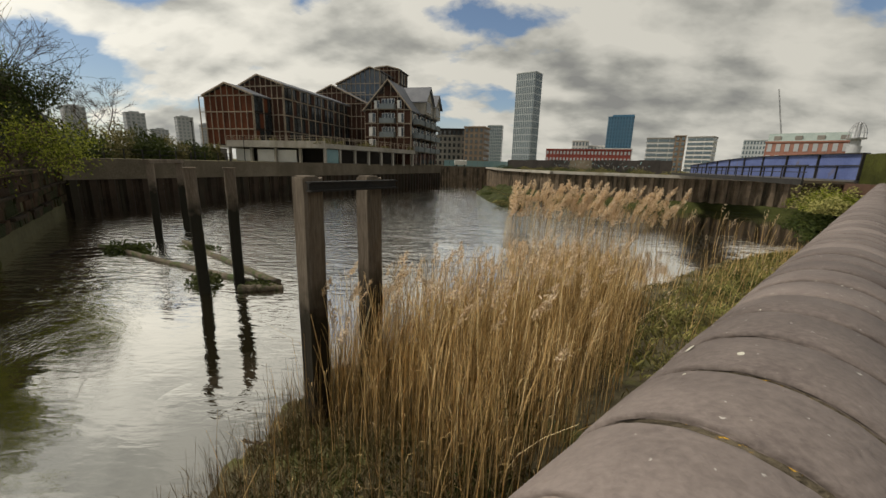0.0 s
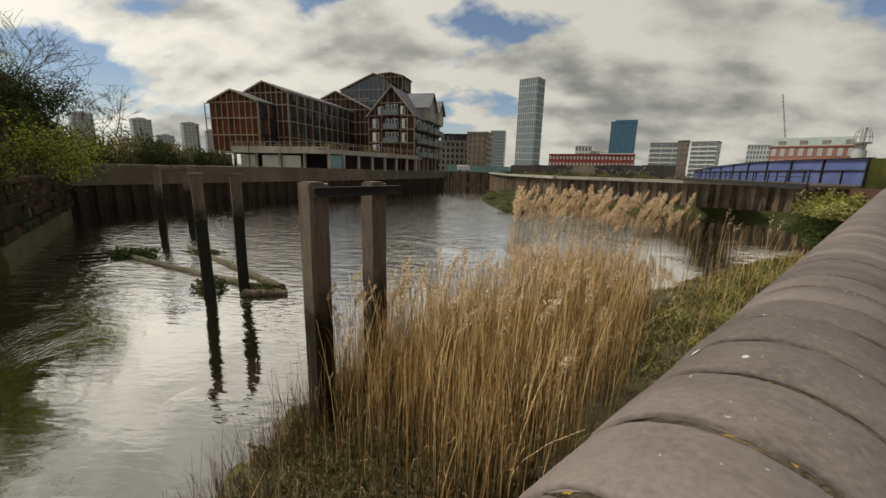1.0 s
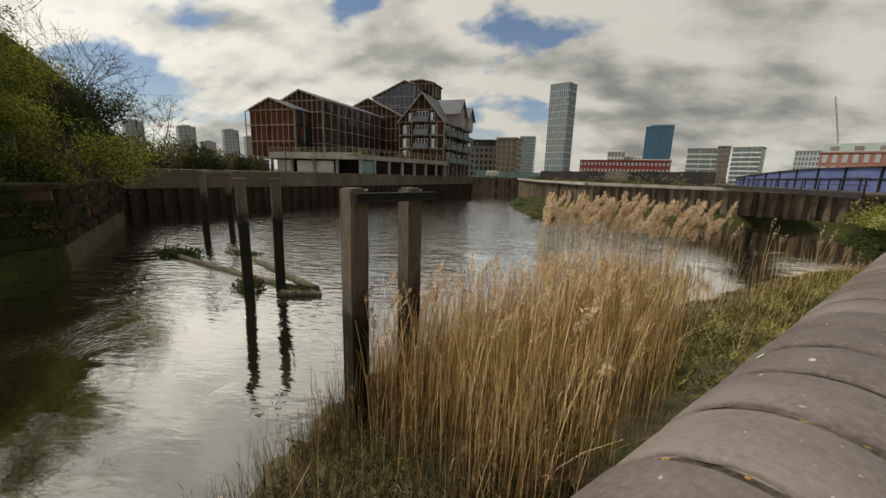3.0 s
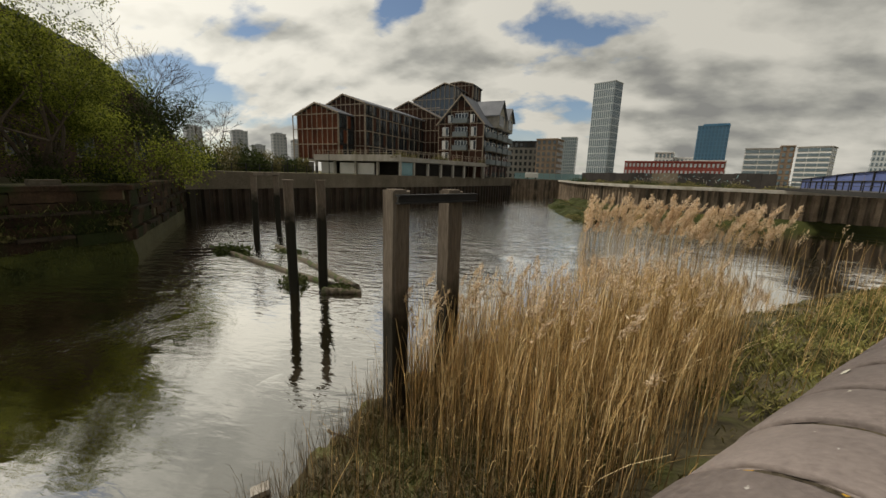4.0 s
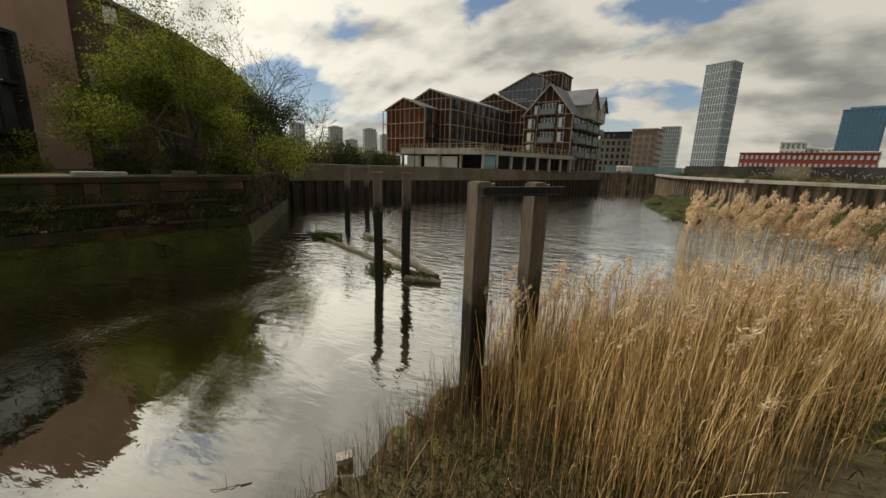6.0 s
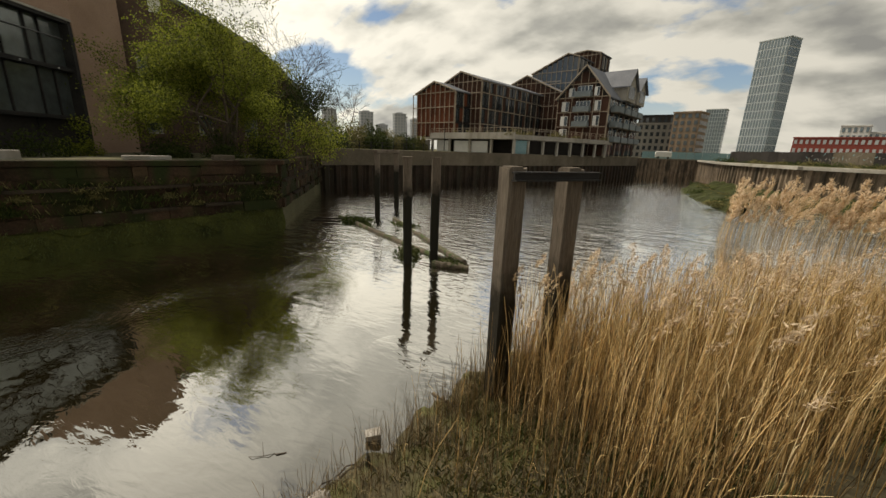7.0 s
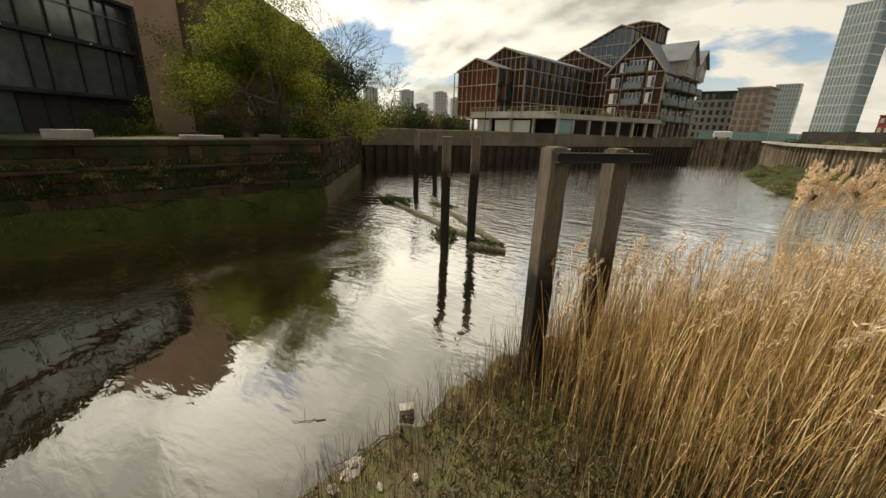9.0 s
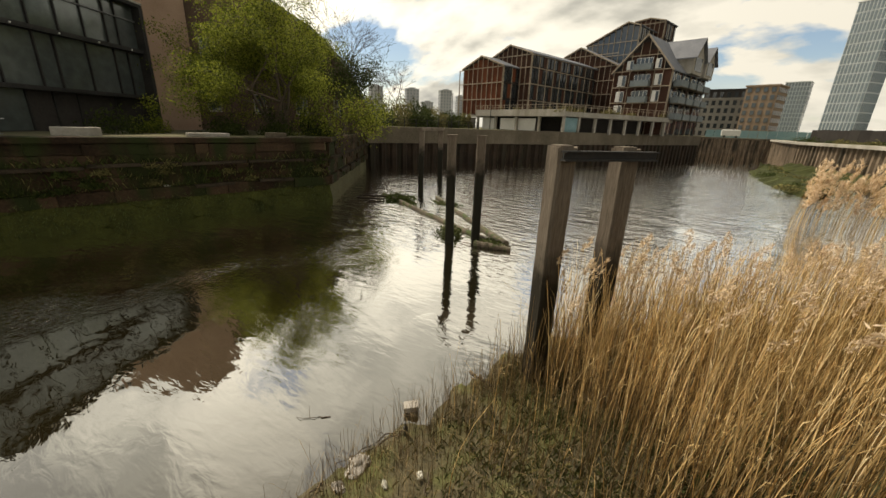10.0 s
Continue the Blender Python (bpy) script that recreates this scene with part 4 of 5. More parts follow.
def facade_block(name, label, az, d, w, dep, z0, z1, yaw, wall_mat, glass_mat, floors, cols, roof_mat=None, group="", gap=0.25, strip=False, category="building", side=0.24):
    """A block of flats: a body with a row of windows on each storey of the two faces seen, and a roof slab."""
    o = thing(name, Matrix.Translation(at(az, d)) @ pose(0, 0, 0, 0, 0, yaw), label, category, group)
    part("wall", box(-w / 2, w / 2, 0, dep, z0, z1), wall_mat, o)
    part("roof", box(-w / 2 - 0.3, w / 2 + 0.3, -0.3, dep + 0.3, z1, z1 + 0.6), roof_mat or wall_mat, o)
    fh, cw = (z1 - z0) / floors, w / cols
    me = {}

    def pane(key, x0, x1, y0, y1, z, h):
        if key not in me:
            bm = box(0, x1 - x0, 0, y1 - y0, 0, h)
            me[key] = bpy.data.meshes.new("window")
            bm.to_mesh(me[key]), bm.free()
            me[key].materials.append(glass_mat)
        shared("window", me[key], None, o, "", pose(x0, y0, z))

    dc = max(1, round(dep / cw))
    for f in range(floors):
        z = z0 + f * fh + fh * gap
        h = fh * (1 - 1.6 * gap)
        for c in range(cols):
            x = -w / 2 + c * cw
            if strip:
                pane("a", x + 0.03 * cw, x + cw * 0.97, -0.15, 0.06, z, h)
            else:
                pane("a", x + cw * side, x + cw * (1 - side), -0.15, 0.06, z, h)
        for c in range(dc):
            y = c * dep / dc
            for sx, key in ((-w / 2 - 0.15, "l"), (w / 2 - 0.06, "r")):
                pane(key, sx, sx + 0.21, y + dep / dc * side, y + dep / dc * (1 - side), z, h)
    return o


def tower_height(el, d):
    return 5.5 + d * math.tan(radians(el))


# pale high-rise with a grid of tall windows
facade_block("tower_block", "slender pale high-rise with a grid of tall windows", -10.75, 330, 16.5, 13, 4.6, tower_height(12.45, 330), -38, TOWER_W, TOWER_G, 14, 10, gap=0.07, category="tower", side=0.17)
facade_block("tower_block", "pale grey mid-rise flats", -6.85, 420, 15, 14, 4.6, tower_height(5.6, 420), -14, TOWER_W, TOWER_G, 13, 8, gap=0.10, category="tower", side=0.14)
tb = facade_block("tower_block", "blue glazed tower with a stepped top", -23.6, 420, 23, 16, 4.6, tower_height(6.7, 420), -24, TOWER_BL, TOWER_B, 15, 9, gap=0.15, category="tower")
part("plant_room", box(-8, 11.4, 1, 15, tower_height(6.7, 420), tower_height(6.98, 420)), TOWER_BL, tb)
facade_block("low_block", "long low red building", -19.8, 260, 50, 14, 4.6, tower_height(2.45, 260), -21, REDPAINT, HAZEGREY, 3, 24, gap=0.32)
facade_block("low_block", "white rooftop pavilion building", -18.8, 300, 11, 10, 4.6, tower_height(3.6, 300), -21, WHITE, TOWER_G, 5, 5)
facade_block("low_block", "low white building on the skyline", -20.6, 305, 14, 10, 4.6, tower_height(2.95, 305), -21, WHITE, TOWER_G, 4, 6)
facade_block("low_block", "long low white building on the skyline", -23.3, 300, 22, 10, 4.6, tower_height(2.6, 300), -21, WHITE, TOWER_G, 3, 9)
facade_block("apartment_block", "white apartment block with long window bands", -28.9, 300, 20, 14, 4.6, tower_height(3.95, 300), -27, WHITE, TOWER_G, 7, 3, roof_mat=GREYBRICK, strip=True)
facade_block("apartment_block", "buff lift tower between the white blocks", -30.7, 298, 6, 10, 4.6, tower_height(4.2, 298), -27, OCHRE, TOWER_G, 7, 2)
facade_block("apartment_block", "white apartment block with long window bands", -32.8, 296, 14, 12, 4.6, tower_height(4.05, 296), -44, WHITE, TOWER_G, 8, 3, roof_mat=GREYBRICK, strip=True)
facade_block("apartment_block", "pale ribbed block of flats", -38.2, 320, 13, 10, 4.6, tower_height(3.6, 320), -38, TOWER_W, TOWER_G, 7, 8)
bb = facade_block("warehouse", "red brick warehouse with a green mansard roof", -42.4, 230, 27, 14, 4.6, tower_height(3.35, 230), -43, REDBRICK, HAZEGREY, 3, 9, gap=0.2)
part("mansard", prism([(0, tower_height(3.35, 230) + 0.5), (14, tower_height(3.35, 230) + 0.5), (12.5, tower_height(4.35, 230)), (1.5, tower_height(4.35, 230))], Matrix(((0, 0, 1, -13), (1, 0, 0, 0), (0, 1, 0, 0), (0, 0, 0, 1))), 26), COPPER, bb, "pale green mansard roof")
for i in range(4):
    part("dormer", box(-11 + i * 7, -8.6 + i * 7, 0.2, 2.0, tower_height(3.5, 230), tower_height(4.05, 230)), GREYBRICK, bb)
dm = thing("domed_turret", Matrix.Translation(at(-46.0, 215)), "white domed turret under scaffolding", "turret")
tz = [tower_height(e, 215) for e in (0, 2.9, 3.75, 5.3)]
part("drum", tube([(0, 0, tz[0] - 1), (0, 0, tz[1])], [2.0, 2.0], 16), HAZEGREY, dm)
part("cornice", tube([(0, 0, tz[2] - 0.7), (0, 0, tz[2] - 0.2)], [2.7, 2.9], 16), HAZEGREY, dm)
part("shaft", tube([(0, 0, tz[1]), (0, 0, tz[2] - 0.7)], [1.5, 1.5], 12), HAZEGREY, dm)
arc = (0, 0.3, 0.6, 0.9, 1.2, 1.45, 1.57)
for k in range(8):
    c_, s_ = math.cos(k * math.tau / 8), math.sin(k * math.tau / 8)
    part("rib", tube([(2.6 * math.cos(a) * c_, 2.6 * math.cos(a) * s_, tz[2] - 0.2 + (tz[3] - tz[2]) * math.sin(a)) for a in arc], [0.13] * 7, 5), HAZEGREY, dm, "pale curved dome rib")
for f in (0.35, 0.8):
    part("hoop", tube([(2.6 * math.cos(f) * math.cos(k * math.tau / 16), 2.6 * math.cos(f) * math.sin(k * math.tau / 16), tz[2] - 0.2 + (tz[3] - tz[2]) * math.sin(f)) for k in range(17)], [0.10] * 17, 4), HAZEGREY, dm)
part("lantern_core", tube([(0, 0, tz[2] - 0.3), (0, 0, tz[3] - 0.5)], [0.9, 0.7], 10), HAZEGREY, dm)
cr = thing("tower_crane", None, "thin raised crane jib on the skyline", "crane")
p, q = at(-41.1, 260, 4.5), at(-39.2, 260, tower_height(8.97, 260))
for dx, dy in ((-0.35, 0), (0.35, 0), (0, 0.5)):
    part("chord", tube([p + Vector((dx, dy, 0)), q + Vector((dx * 0.5, dy * 0.5, 0))], [0.10, 0.07], 5), STEEL, cr)
for i in range(18):
    a, b_ = p.lerp(q, i / 18), p.lerp(q, (i + 1) / 18)
    part("lacing", tube([a + Vector((-0.35 if i % 2 else 0.35, 0, 0)), b_ + Vector((0.35 if i % 2 else -0.35, 0, 0))], [0.05, 0.05], 4), STEEL, cr)
# flats beyond the channel's end
facade_block("apartment_block", "grey brick flats with a dark stepped roof", -0.4, 205, 17, 12, 4.6, tower_height(4.0, 205), -8, GREYBRICK, GLAZING, 5, 7)
o = facade_block("apartment_block", "dark set-back roof storey over grey flats", -0.7, 208, 15, 10, tower_height(4.0, 205), tower_height(4.95, 208), -8, DARK_PANEL, GLAZING, 1, 6)
facade_block("apartment_block", "buff brick corner flats with recessed balconies", -3.9, 195, 10, 12, 4.6, tower_height(5.3, 195), -20, OCHRE, GLAZING, 7, 4)
hd_ = thing("hoarding", Matrix.Translation(at(-4.5, 165)) @ pose(0, 0, 0, 0, 0, -5), "teal site hoarding along the far bank", "hoarding")
for i in range(14):
    part("panel", box(-14 + 2.4 * i, -11.7 + 2.4 * i, 0, 0.1, 4.8, 7.3), TEAL, hd_)
van = thing("van", Matrix.Translation(at(-2.1, 160)), "small white van parked beyond the channel", "vehicle")
part("body", box(-2.6, 2.6, 0, 2, 5.35, 7.4, bevel=0.25), WHITE, van)
for x in (-1.6, 1.6):
    part("wheel", tube([(x, -0.05, 5.25), (x, 0.3, 5.25)], [0.36, 0.36], 12), BLACK, van)
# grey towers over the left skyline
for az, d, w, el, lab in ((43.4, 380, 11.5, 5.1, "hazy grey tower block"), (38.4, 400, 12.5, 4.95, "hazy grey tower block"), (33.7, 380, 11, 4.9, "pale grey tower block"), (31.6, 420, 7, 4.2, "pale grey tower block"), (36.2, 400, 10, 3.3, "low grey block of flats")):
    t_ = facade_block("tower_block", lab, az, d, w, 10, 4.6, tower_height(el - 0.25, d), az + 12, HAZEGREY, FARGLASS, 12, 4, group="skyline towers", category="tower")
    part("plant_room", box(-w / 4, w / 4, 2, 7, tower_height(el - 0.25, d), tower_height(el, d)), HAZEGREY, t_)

# ---- the ground beyond the east quay: dark hoarding and scrub ----
hb = thing("hoarding", None, "long dark painted hoarding behind the quay scrub", "hoarding")
pa, pb = at(-9.0, 122), at(-30.2, 84)
m, length = along((pa.x, pa.y), (pb.x, pb.y))
n = int(length / 2.4)
for i in range(n):
    part("panel", box(i * length / n + 0.02, (i + 1) * length / n - 0.02, 0, 0.08, 4.5, 7.35 + 0.06 * math.sin(i * 1.7)), DARK_PANEL if not 10 < i < 14 else CONCRETE, hb, "", m)
rng = random.Random(21)
for i in range(46):  # unreadable sprayed marks, as plain strokes
    x = length * (0.40 + 0.52 * i / 46)
    w = rng.uniform(0.25, 0.8)
    part("paint_mark", box(0, w, -0.03, -0.004, 0, rng.uniform(0.06, 0.14)), GREYBRICK if i % 3 else TEAL, hb, "pale sprayed paint mark", m @ pose(x, 0, 5.8 + rng.uniform(0, 0.9), 0, rng.choice((-60, -30, 15, 50, 80)), 0))
for i in range(34):
    t = rng.random()
    p = pa.lerp(pb, t) + Vector((rng.uniform(-8, -1) * 0.35, rng.uniform(-9, -2) * 0.6, 0))
    tuft("shrub", (p.x, p.y, 4.6), (2.2, 1.6, rng.uniform(0.7, 1.6)), 260, GRASS if i % 3 else IVY, "low scrub on the quay behind the coping", 70 + i, 0.2, "shrub")

for i in range(12):  # weeds on the silt spit
    tuft("wall_plant", (9.3 + rng.uniform(-2, 2), 52 + 3.3 * i, 0.4), (1.8, 1.8, 0.7), 260, IVY if i % 2 else GRASS, "low green weeds on the silt", 220 + i, 0.16, "plant")

# ---- the blue girder bridge ----
br = thing("bridge", None, "blue painted steel girder footbridge over the river", "bridge")
BA, BB = (23.6, 22.0), (38.6, 61.0)
m, length = along(BA, BB)
n = 9
tops = [6.72, 6.8, 6.87, 6.92, 6.92, 6.86, 6.76, 6.62, 6.5, 6.4]
for i in range(n):
    x0, x1 = length * i / n, length * (i + 1) / n
    part("girder_panel", prism([(x0, 5.25), (x1, 5.25), (x1, tops[i + 1]), (x0, tops[i])], Matrix(((1, 0, 0, 0), (0, 0, 1, 0.0), (0, 1, 0, 0), (0, 0, 0, 1))), 0.05), BLUE, br, "blue painted steel web", m)
    part("top_flange", prism([(x0, tops[i]), (x1, tops[i + 1]), (x1, tops[i + 1] + 0.06), (x0, tops[i] + 0.06)], Matrix(((1, 0, 0, 0), (0, 0, 1, -0.16), (0, 1, 0, 0), (0, 0, 0, 1))), 0.36), BLACK, br, "", m)
    part("stiffener", box(x0 - 0.05, x0 + 0.05, -0.0, 0.18, 5.25, tops[i]), BLACK, br, "", m)
    part("stiffener", box(x0 + length / n / 2 - 0.03, x0 + length / n / 2 + 0.03, 0.05, 0.14, 5.25, 6.1), BLACK, br, "", m)
part("mid_rail", box(0, length, 0.05, 0.13, 6.04, 6.1), BLACK, br, "", m)
part("bottom_flange", box(0, length, -0.2, 0.25, 5.08, 5.25), STEEL, br, "", m)
part("deck", box(0, length, -3.2, -0.2, 5.0, 5.2), CONCRETE, br, "", m)
part("girder_panel", box(0, length, -3.3, -3.25, 5.2, 6.2), BLUE, br, "blue painted steel web", m)
# Dark brick here paints in the shadow beneath the deck.
part("abutment", box(-3.5, 0.4, -3.6, 0.6, -1, 5.05), BRICKWALL, br, "brick abutment, dark for the shade under the bridge", m)
part("abutment", box(length - 0.5, length + 4, -3.6, 0.6, -1, 5.05), CONCRETE, br, "concrete abutment", m)
part("walkway", box(0.0, length, 0.25, 2.5, 4.98, 5.14), CONCRETE, br, "walkway slab beside the girder", m)
part("edge_beam", box(0.0, length, 2.5, 2.62, 4.86, 5.2), BLACK, br, "", m)
for i in range(15):
    part("rail_post", box(-0.035, 0.035, 2.44, 2.5, 5.14, 6.05), BLACK, br, "", m @ pose(0.3 + i * (length - 0.6) / 14, 0, 0))
for z in (5.6, 6.0):
    part("handrail", box(0, length, 2.44, 2.5, z, z + 0.05), BLACK, br, "", m)
part("end_panel", box(-4.5, -0.05, -0.05, 0.05, 4.8, 6.7), WEED, br, "green painted end panel", m)

# ---- the glazed building and the mill on the west quay ----
G = along((-37.5, 13.7), (-24.75, -7.8))[0]
gb = thing("glazed_building", G, "quayside building with a dark steel and glass front", "building")
part("body", box(0.3, 15.5, -14, -0.6, 4.3, 13.4), DARK_PANEL, gb)
part("brick_pier", box(-4.7, 0.0, -12, 0.35, 4.3, 21, bevel=0.05), PIERBRICK, gb, "tall plain brown brick pier")
part("fascia", box(0.0, 15.5, -0.5, 0.25, 13.0, 13.35), BLACK, gb, "dark steel roof edge")
part("light_strip", box(0.0, 15.5, 0.25, 0.32, 13.2, 13.34), PALE_CONCRETE, gb)
part("floor_band", box(0.0, 15.5, -0.5, 0.12, 9.88, 10.14), BLACK, gb, "dark steel floor band")
part("floor_band", box(0.0, 15.5, -0.5, 0.05, 6.66, 6.9), BLACK, gb, "dark steel floor band")
rng = random.Random(8)
for z0, z1, step, rec in ((10.14, 13.0, 1.7, 0.0), (6.9, 9.88, 2.1, -0.06), (4.4, 6.66, 2.8, -0.3)):
    x = 0.25
    while x < 15.3:
        w = step * rng.choice((1, 1, 1, 0.55))
        part("glass_pane", box(x + 0.05, x + w - 0.02, -0.36 + rec, -0.32 + rec, z0, z1), BIGGLASS, gb, "", pose(0, 0, 0, 0, 0, rng.uniform(-0.25, 0.25)))
        part("mullion", box(x - 0.04, x + 0.04, -0.36 + rec, -0.2 + rec, z0, z1), BLACK, gb)
        x += w
part("transom", box(0.1, 15.4, -0.3, -0.2, 12.0, 12.08), STEEL, gb)
part("post", box(0.02, 0.32, -0.4, 0.3, 4.3, 13.0), BLACK, gb)
for i in range(5):
    part("awning_lamp", tube([(1.5 + 2.6 * i, 0.12, 9.98), (1.5 + 2.6 * i, 0.18, 9.98)], [0.05, 0.05], 8), WHITE, gb)

MI = along((-41, 16), (-33, 34))[0]
mill = thing("mill_building", MI, "large dark brick mill with a sweeping roof line", "building")
line = [(0, 19.6), (4.7, 17.7), (9.3, 16.1), (13, 14.3), (16.2, 11.6), (18.6, 7.8), (20, 6)]
part("wall", prism([(0, 4.2)] + [(20, 4.2)] + line[::-1], Matrix(((1, 0, 0, 0), (0, 0, 1, 0.4), (0, 1, 0, 0), (0, 0, 0, 1))), 18), MILLBRICK, mill)
for a, b_ in zip(line, line[1:]):
    part("roof", prism([(a[0], a[1] - 0.05), (b_[0], b_[1] - 0.05), (b_[0] + 0.1, b_[1] + 0.2), (a[0] + 0.1, a[1] + 0.2)], Matrix(((1, 0, 0, 0), (0, 0, 1, 0.1), (0, 1, 0, 0), (0, 0, 0, 1))), 18.4), ROOF, mill, "slate roof edge")
for x, z, w, h in ((4.4, 16.0, 0.9, 1.3), (3, 10.5, 1.2, 1.8), (7, 10.5, 1.2, 1.8), (11, 10.5, 1.2, 1.8), (3, 6, 1.2, 1.8), (7, 6, 1.2, 1.8), (11, 6, 1.2, 1.8), (15, 6, 1.2, 1.8)):
    w_ = part("window", box(x, x + w, 0.3, 0.39, z, z + h), WHITE if z > 15 else STONE, mill, "small mill window")
    if z < 15:
        part("pane", box(x + 0.12, x + w - 0.12, 0.26, 0.31, z + 0.12, z + h - 0.1), GLAZING, w_)

# loose things on the quay top
for x, y, l, h, yaw, mat in ((-26.9, 6.0, 1.9, 0.42, 78, PALE_CONCRETE), (-25.4, 11.6, 2.2, 0.22, 78, PALE_CONCRETE), (-24.2, 15.3, 1.2, 0.3, 70, CONCRETE)):
    o = tagged(part("stone_slab", box(-l / 2, l / 2, -0.35, 0.35, 0, h, bevel=0.03), mat, None, "", pose(x, y, 4.37, 0, 0, yaw)), "pale stone slab lying on the quay coping", "slab", "quay slabs")
gate = thing("cafe_table", pose(-29.5, 3.6, 4.35), "round white cafe table outside the glazed front", "table")
part("top", tube([(0, 0, 0.72), (0, 0, 0.75)], [0.42, 0.42], 18), WHITE, gate)
part("stem", tube([(0, 0, 0.02), (0, 0, 0.72)], [0.035, 0.035], 8), STEEL, gate)
part("foot", tube([(0, 0, 0), (0, 0, 0.03)], [0.26, 0.24], 14), STEEL, gate)


# ---- trees ----
def grow(r, p, d, length, rad, depth, segs, tips, droop=0.0, spread=0.6, shrink=0.72, kids=(2, 3)):
    """Adds tapered limbs to segs and the ends of the twigs to tips."""
    pts, rads = [p.copy()], [rad]
    n = 4
    for i in range(n):
        d = (d + Vector((r.gauss(0, 0.12), r.gauss(0, 0.12), r.gauss(0, 0.08) - droop))).normalized()
        p = p + d * length / n
        pts.append(p.copy())
        rads.append(rad * (1 - 0.45 * (i + 1) / n))
    segs.append((pts, rads))
    if depth == 0:
        tips.append((p.copy(), d.copy()))
        return
    if depth <= 2:
        tips.append((pts[2].copy(), d.copy()))
    for k in range(r.randint(*kids)):
        nd = (d + Vector((r.gauss(0, spread), r.gauss(0, spread), r.gauss(0.05, spread * 0.6)))).normalized()
        start = pts[-1] if k == 0 else pts[r.randint(2, 4)]
        grow(r, start.copy(), nd, length * shrink * r.uniform(0.8, 1.15), rads[-1] * (0.9 if k == 0 else 0.7), depth - 1, segs, tips, droop, spread, shrink, kids)


def tree(name, base, stems, height, rad, depth, seed, label, leaf_mat=None, leaves=0, leaf=0.1, cloud=0.55, droop=0.0, spread=0.6, lean=(0, 0), kids=(2, 3), twig=0.006):
    r = random.Random(seed)
    t = thing(name, Matrix.Translation(base), label, "tree")
    segs, tips = [], []
    for k in range(stems):
        a = k * math.tau / max(1, stems) + r.uniform(-0.3, 0.3)
        tilt = 0.0 if stems == 1 else r.uniform(0.15, 0.6)
        d = Vector((math.cos(a) * tilt + lean[0], math.sin(a) * tilt + lean[1], 1)).normalized()
        grow(r, Vector((math.cos(a) * 0.25, math.sin(a) * 0.25, -0.2)) if stems > 1 else Vector((0, 0, -0.2)), d, height * 0.36, rad, depth, segs, tips, droop, spread, 0.72, kids)
    V, Fc = [], []
    for pts, rads in segs:
        sides = 6 if rads[0] > 0.05 else 4 if rads[0] > 0.02 else 3
        k0 = len(V)
        for i, (p, q) in enumerate(zip(pts, rads)):
            d = (pts[min(i + 1, len(pts) - 1)] - pts[max(0, i - 1)]).normalized()
            a = d.orthogonal().normalized()
            b_ = d.cross(a)
            q = max(q, twig)
            V += [p + q * (math.cos(j * math.tau / sides) * a + math.sin(j * math.tau / sides) * b_) for j in range(sides)]
        for i in range(len(pts) - 1):
            for j in range(sides):
                Fc.append((k0 + i * sides + j, k0 + i * sides + (j + 1) % sides, k0 + (i + 1) * sides + (j + 1) % sides, k0 + (i + 1) * sides + j))
    raw("trunk", V, Fc, BARK, t, "", "")
    if leaves:
        V, Fc = [], []
        for i in range(leaves):
            p, d = r.choice(tips)
            c = p + Vector((r.gauss(0, cloud), r.gauss(0, cloud), r.gauss(0, cloud * 0.75) - droop * 2))
            a = Vector((r.gauss(0, 1), r.gauss(0, 1), r.gauss(-0.3, 1))).normalized() * leaf * r.uniform(0.6, 1.3)
            b_ = a.orthogonal().normalized() * leaf * 0.42
            k = len(V)
            V += [c - a, c + b_, c + a, c - b_]
            Fc.append((k, k + 1, k + 2, k + 3))
        raw("crown", V, Fc, leaf_mat, t, "", "stuff")
    return t


tree("tree", (-29.2, 18.8, 4.35), 9, 10.5, 0.16, 4, 5, "spreading multi-stemmed tree in fresh yellow-green leaf", LEAF, 70000, 0.078, 0.40, 0.03, 0.6)
tree("tree", (-26.8, 22.6, 4.2), 4, 5.6, 0.10, 3, 9, "small drooping tree over the quay edge", LEAF, 5200, 0.10, 0.5, 0.10, 0.5, (0.25, 0.1))
tree("bare_tree", (-35.6, 31.6, 4.4), 3, 13.5, 0.2, 5, 14, "leafless tree with fine reddish-brown twigs beside the mill", None, 0, spread=0.5, kids=(3, 3), twig=0.011)
tree("tree", (-33.2, 30.2, 4.3), 3, 8.6, 0.16, 4, 33, "dark ivy-clad tree beside the mill", IVY, 9000, 0.10, 0.5, 0.0, 0.5)
for az, d, h, seed, dep in ((41.6, 92, 13, 20, 5), (40.2, 95, 15.5, 21, 5), (44.8, 80, 9, 22, 4)):
    tree("bare_tree", at(az, d, 5.0), 1, h, 0.22, dep, seed, "bare early-spring tree on the skyline", None, 0, spread=0.40, kids=(3, 3), twig=0.022)
for i, (az, d, w, h) in enumerate(((46.5, 62, 3.6, 6.5), (43.6, 66, 4.5, 5.0), (41.0, 70, 4.5, 5.6), (38.2, 72, 4.0, 5.2), (35.6, 76, 4.2, 4.6), (33.2, 78, 3.4, 4.2), (31.2, 82, 2.6, 4.0), (45.6, 52, 2.4, 4.6), (39.6, 76, 4.4, 6.0), (36.9, 70, 3.2, 4.2))):
    p = at(az, d, 5.0)
    tuft("hedge", p, (w, w * 0.8, h), 2600, IVY if i % 2 else GRASS, "dark overgrown hedge behind the river wall", 120 + i, 0.22, "shrub")
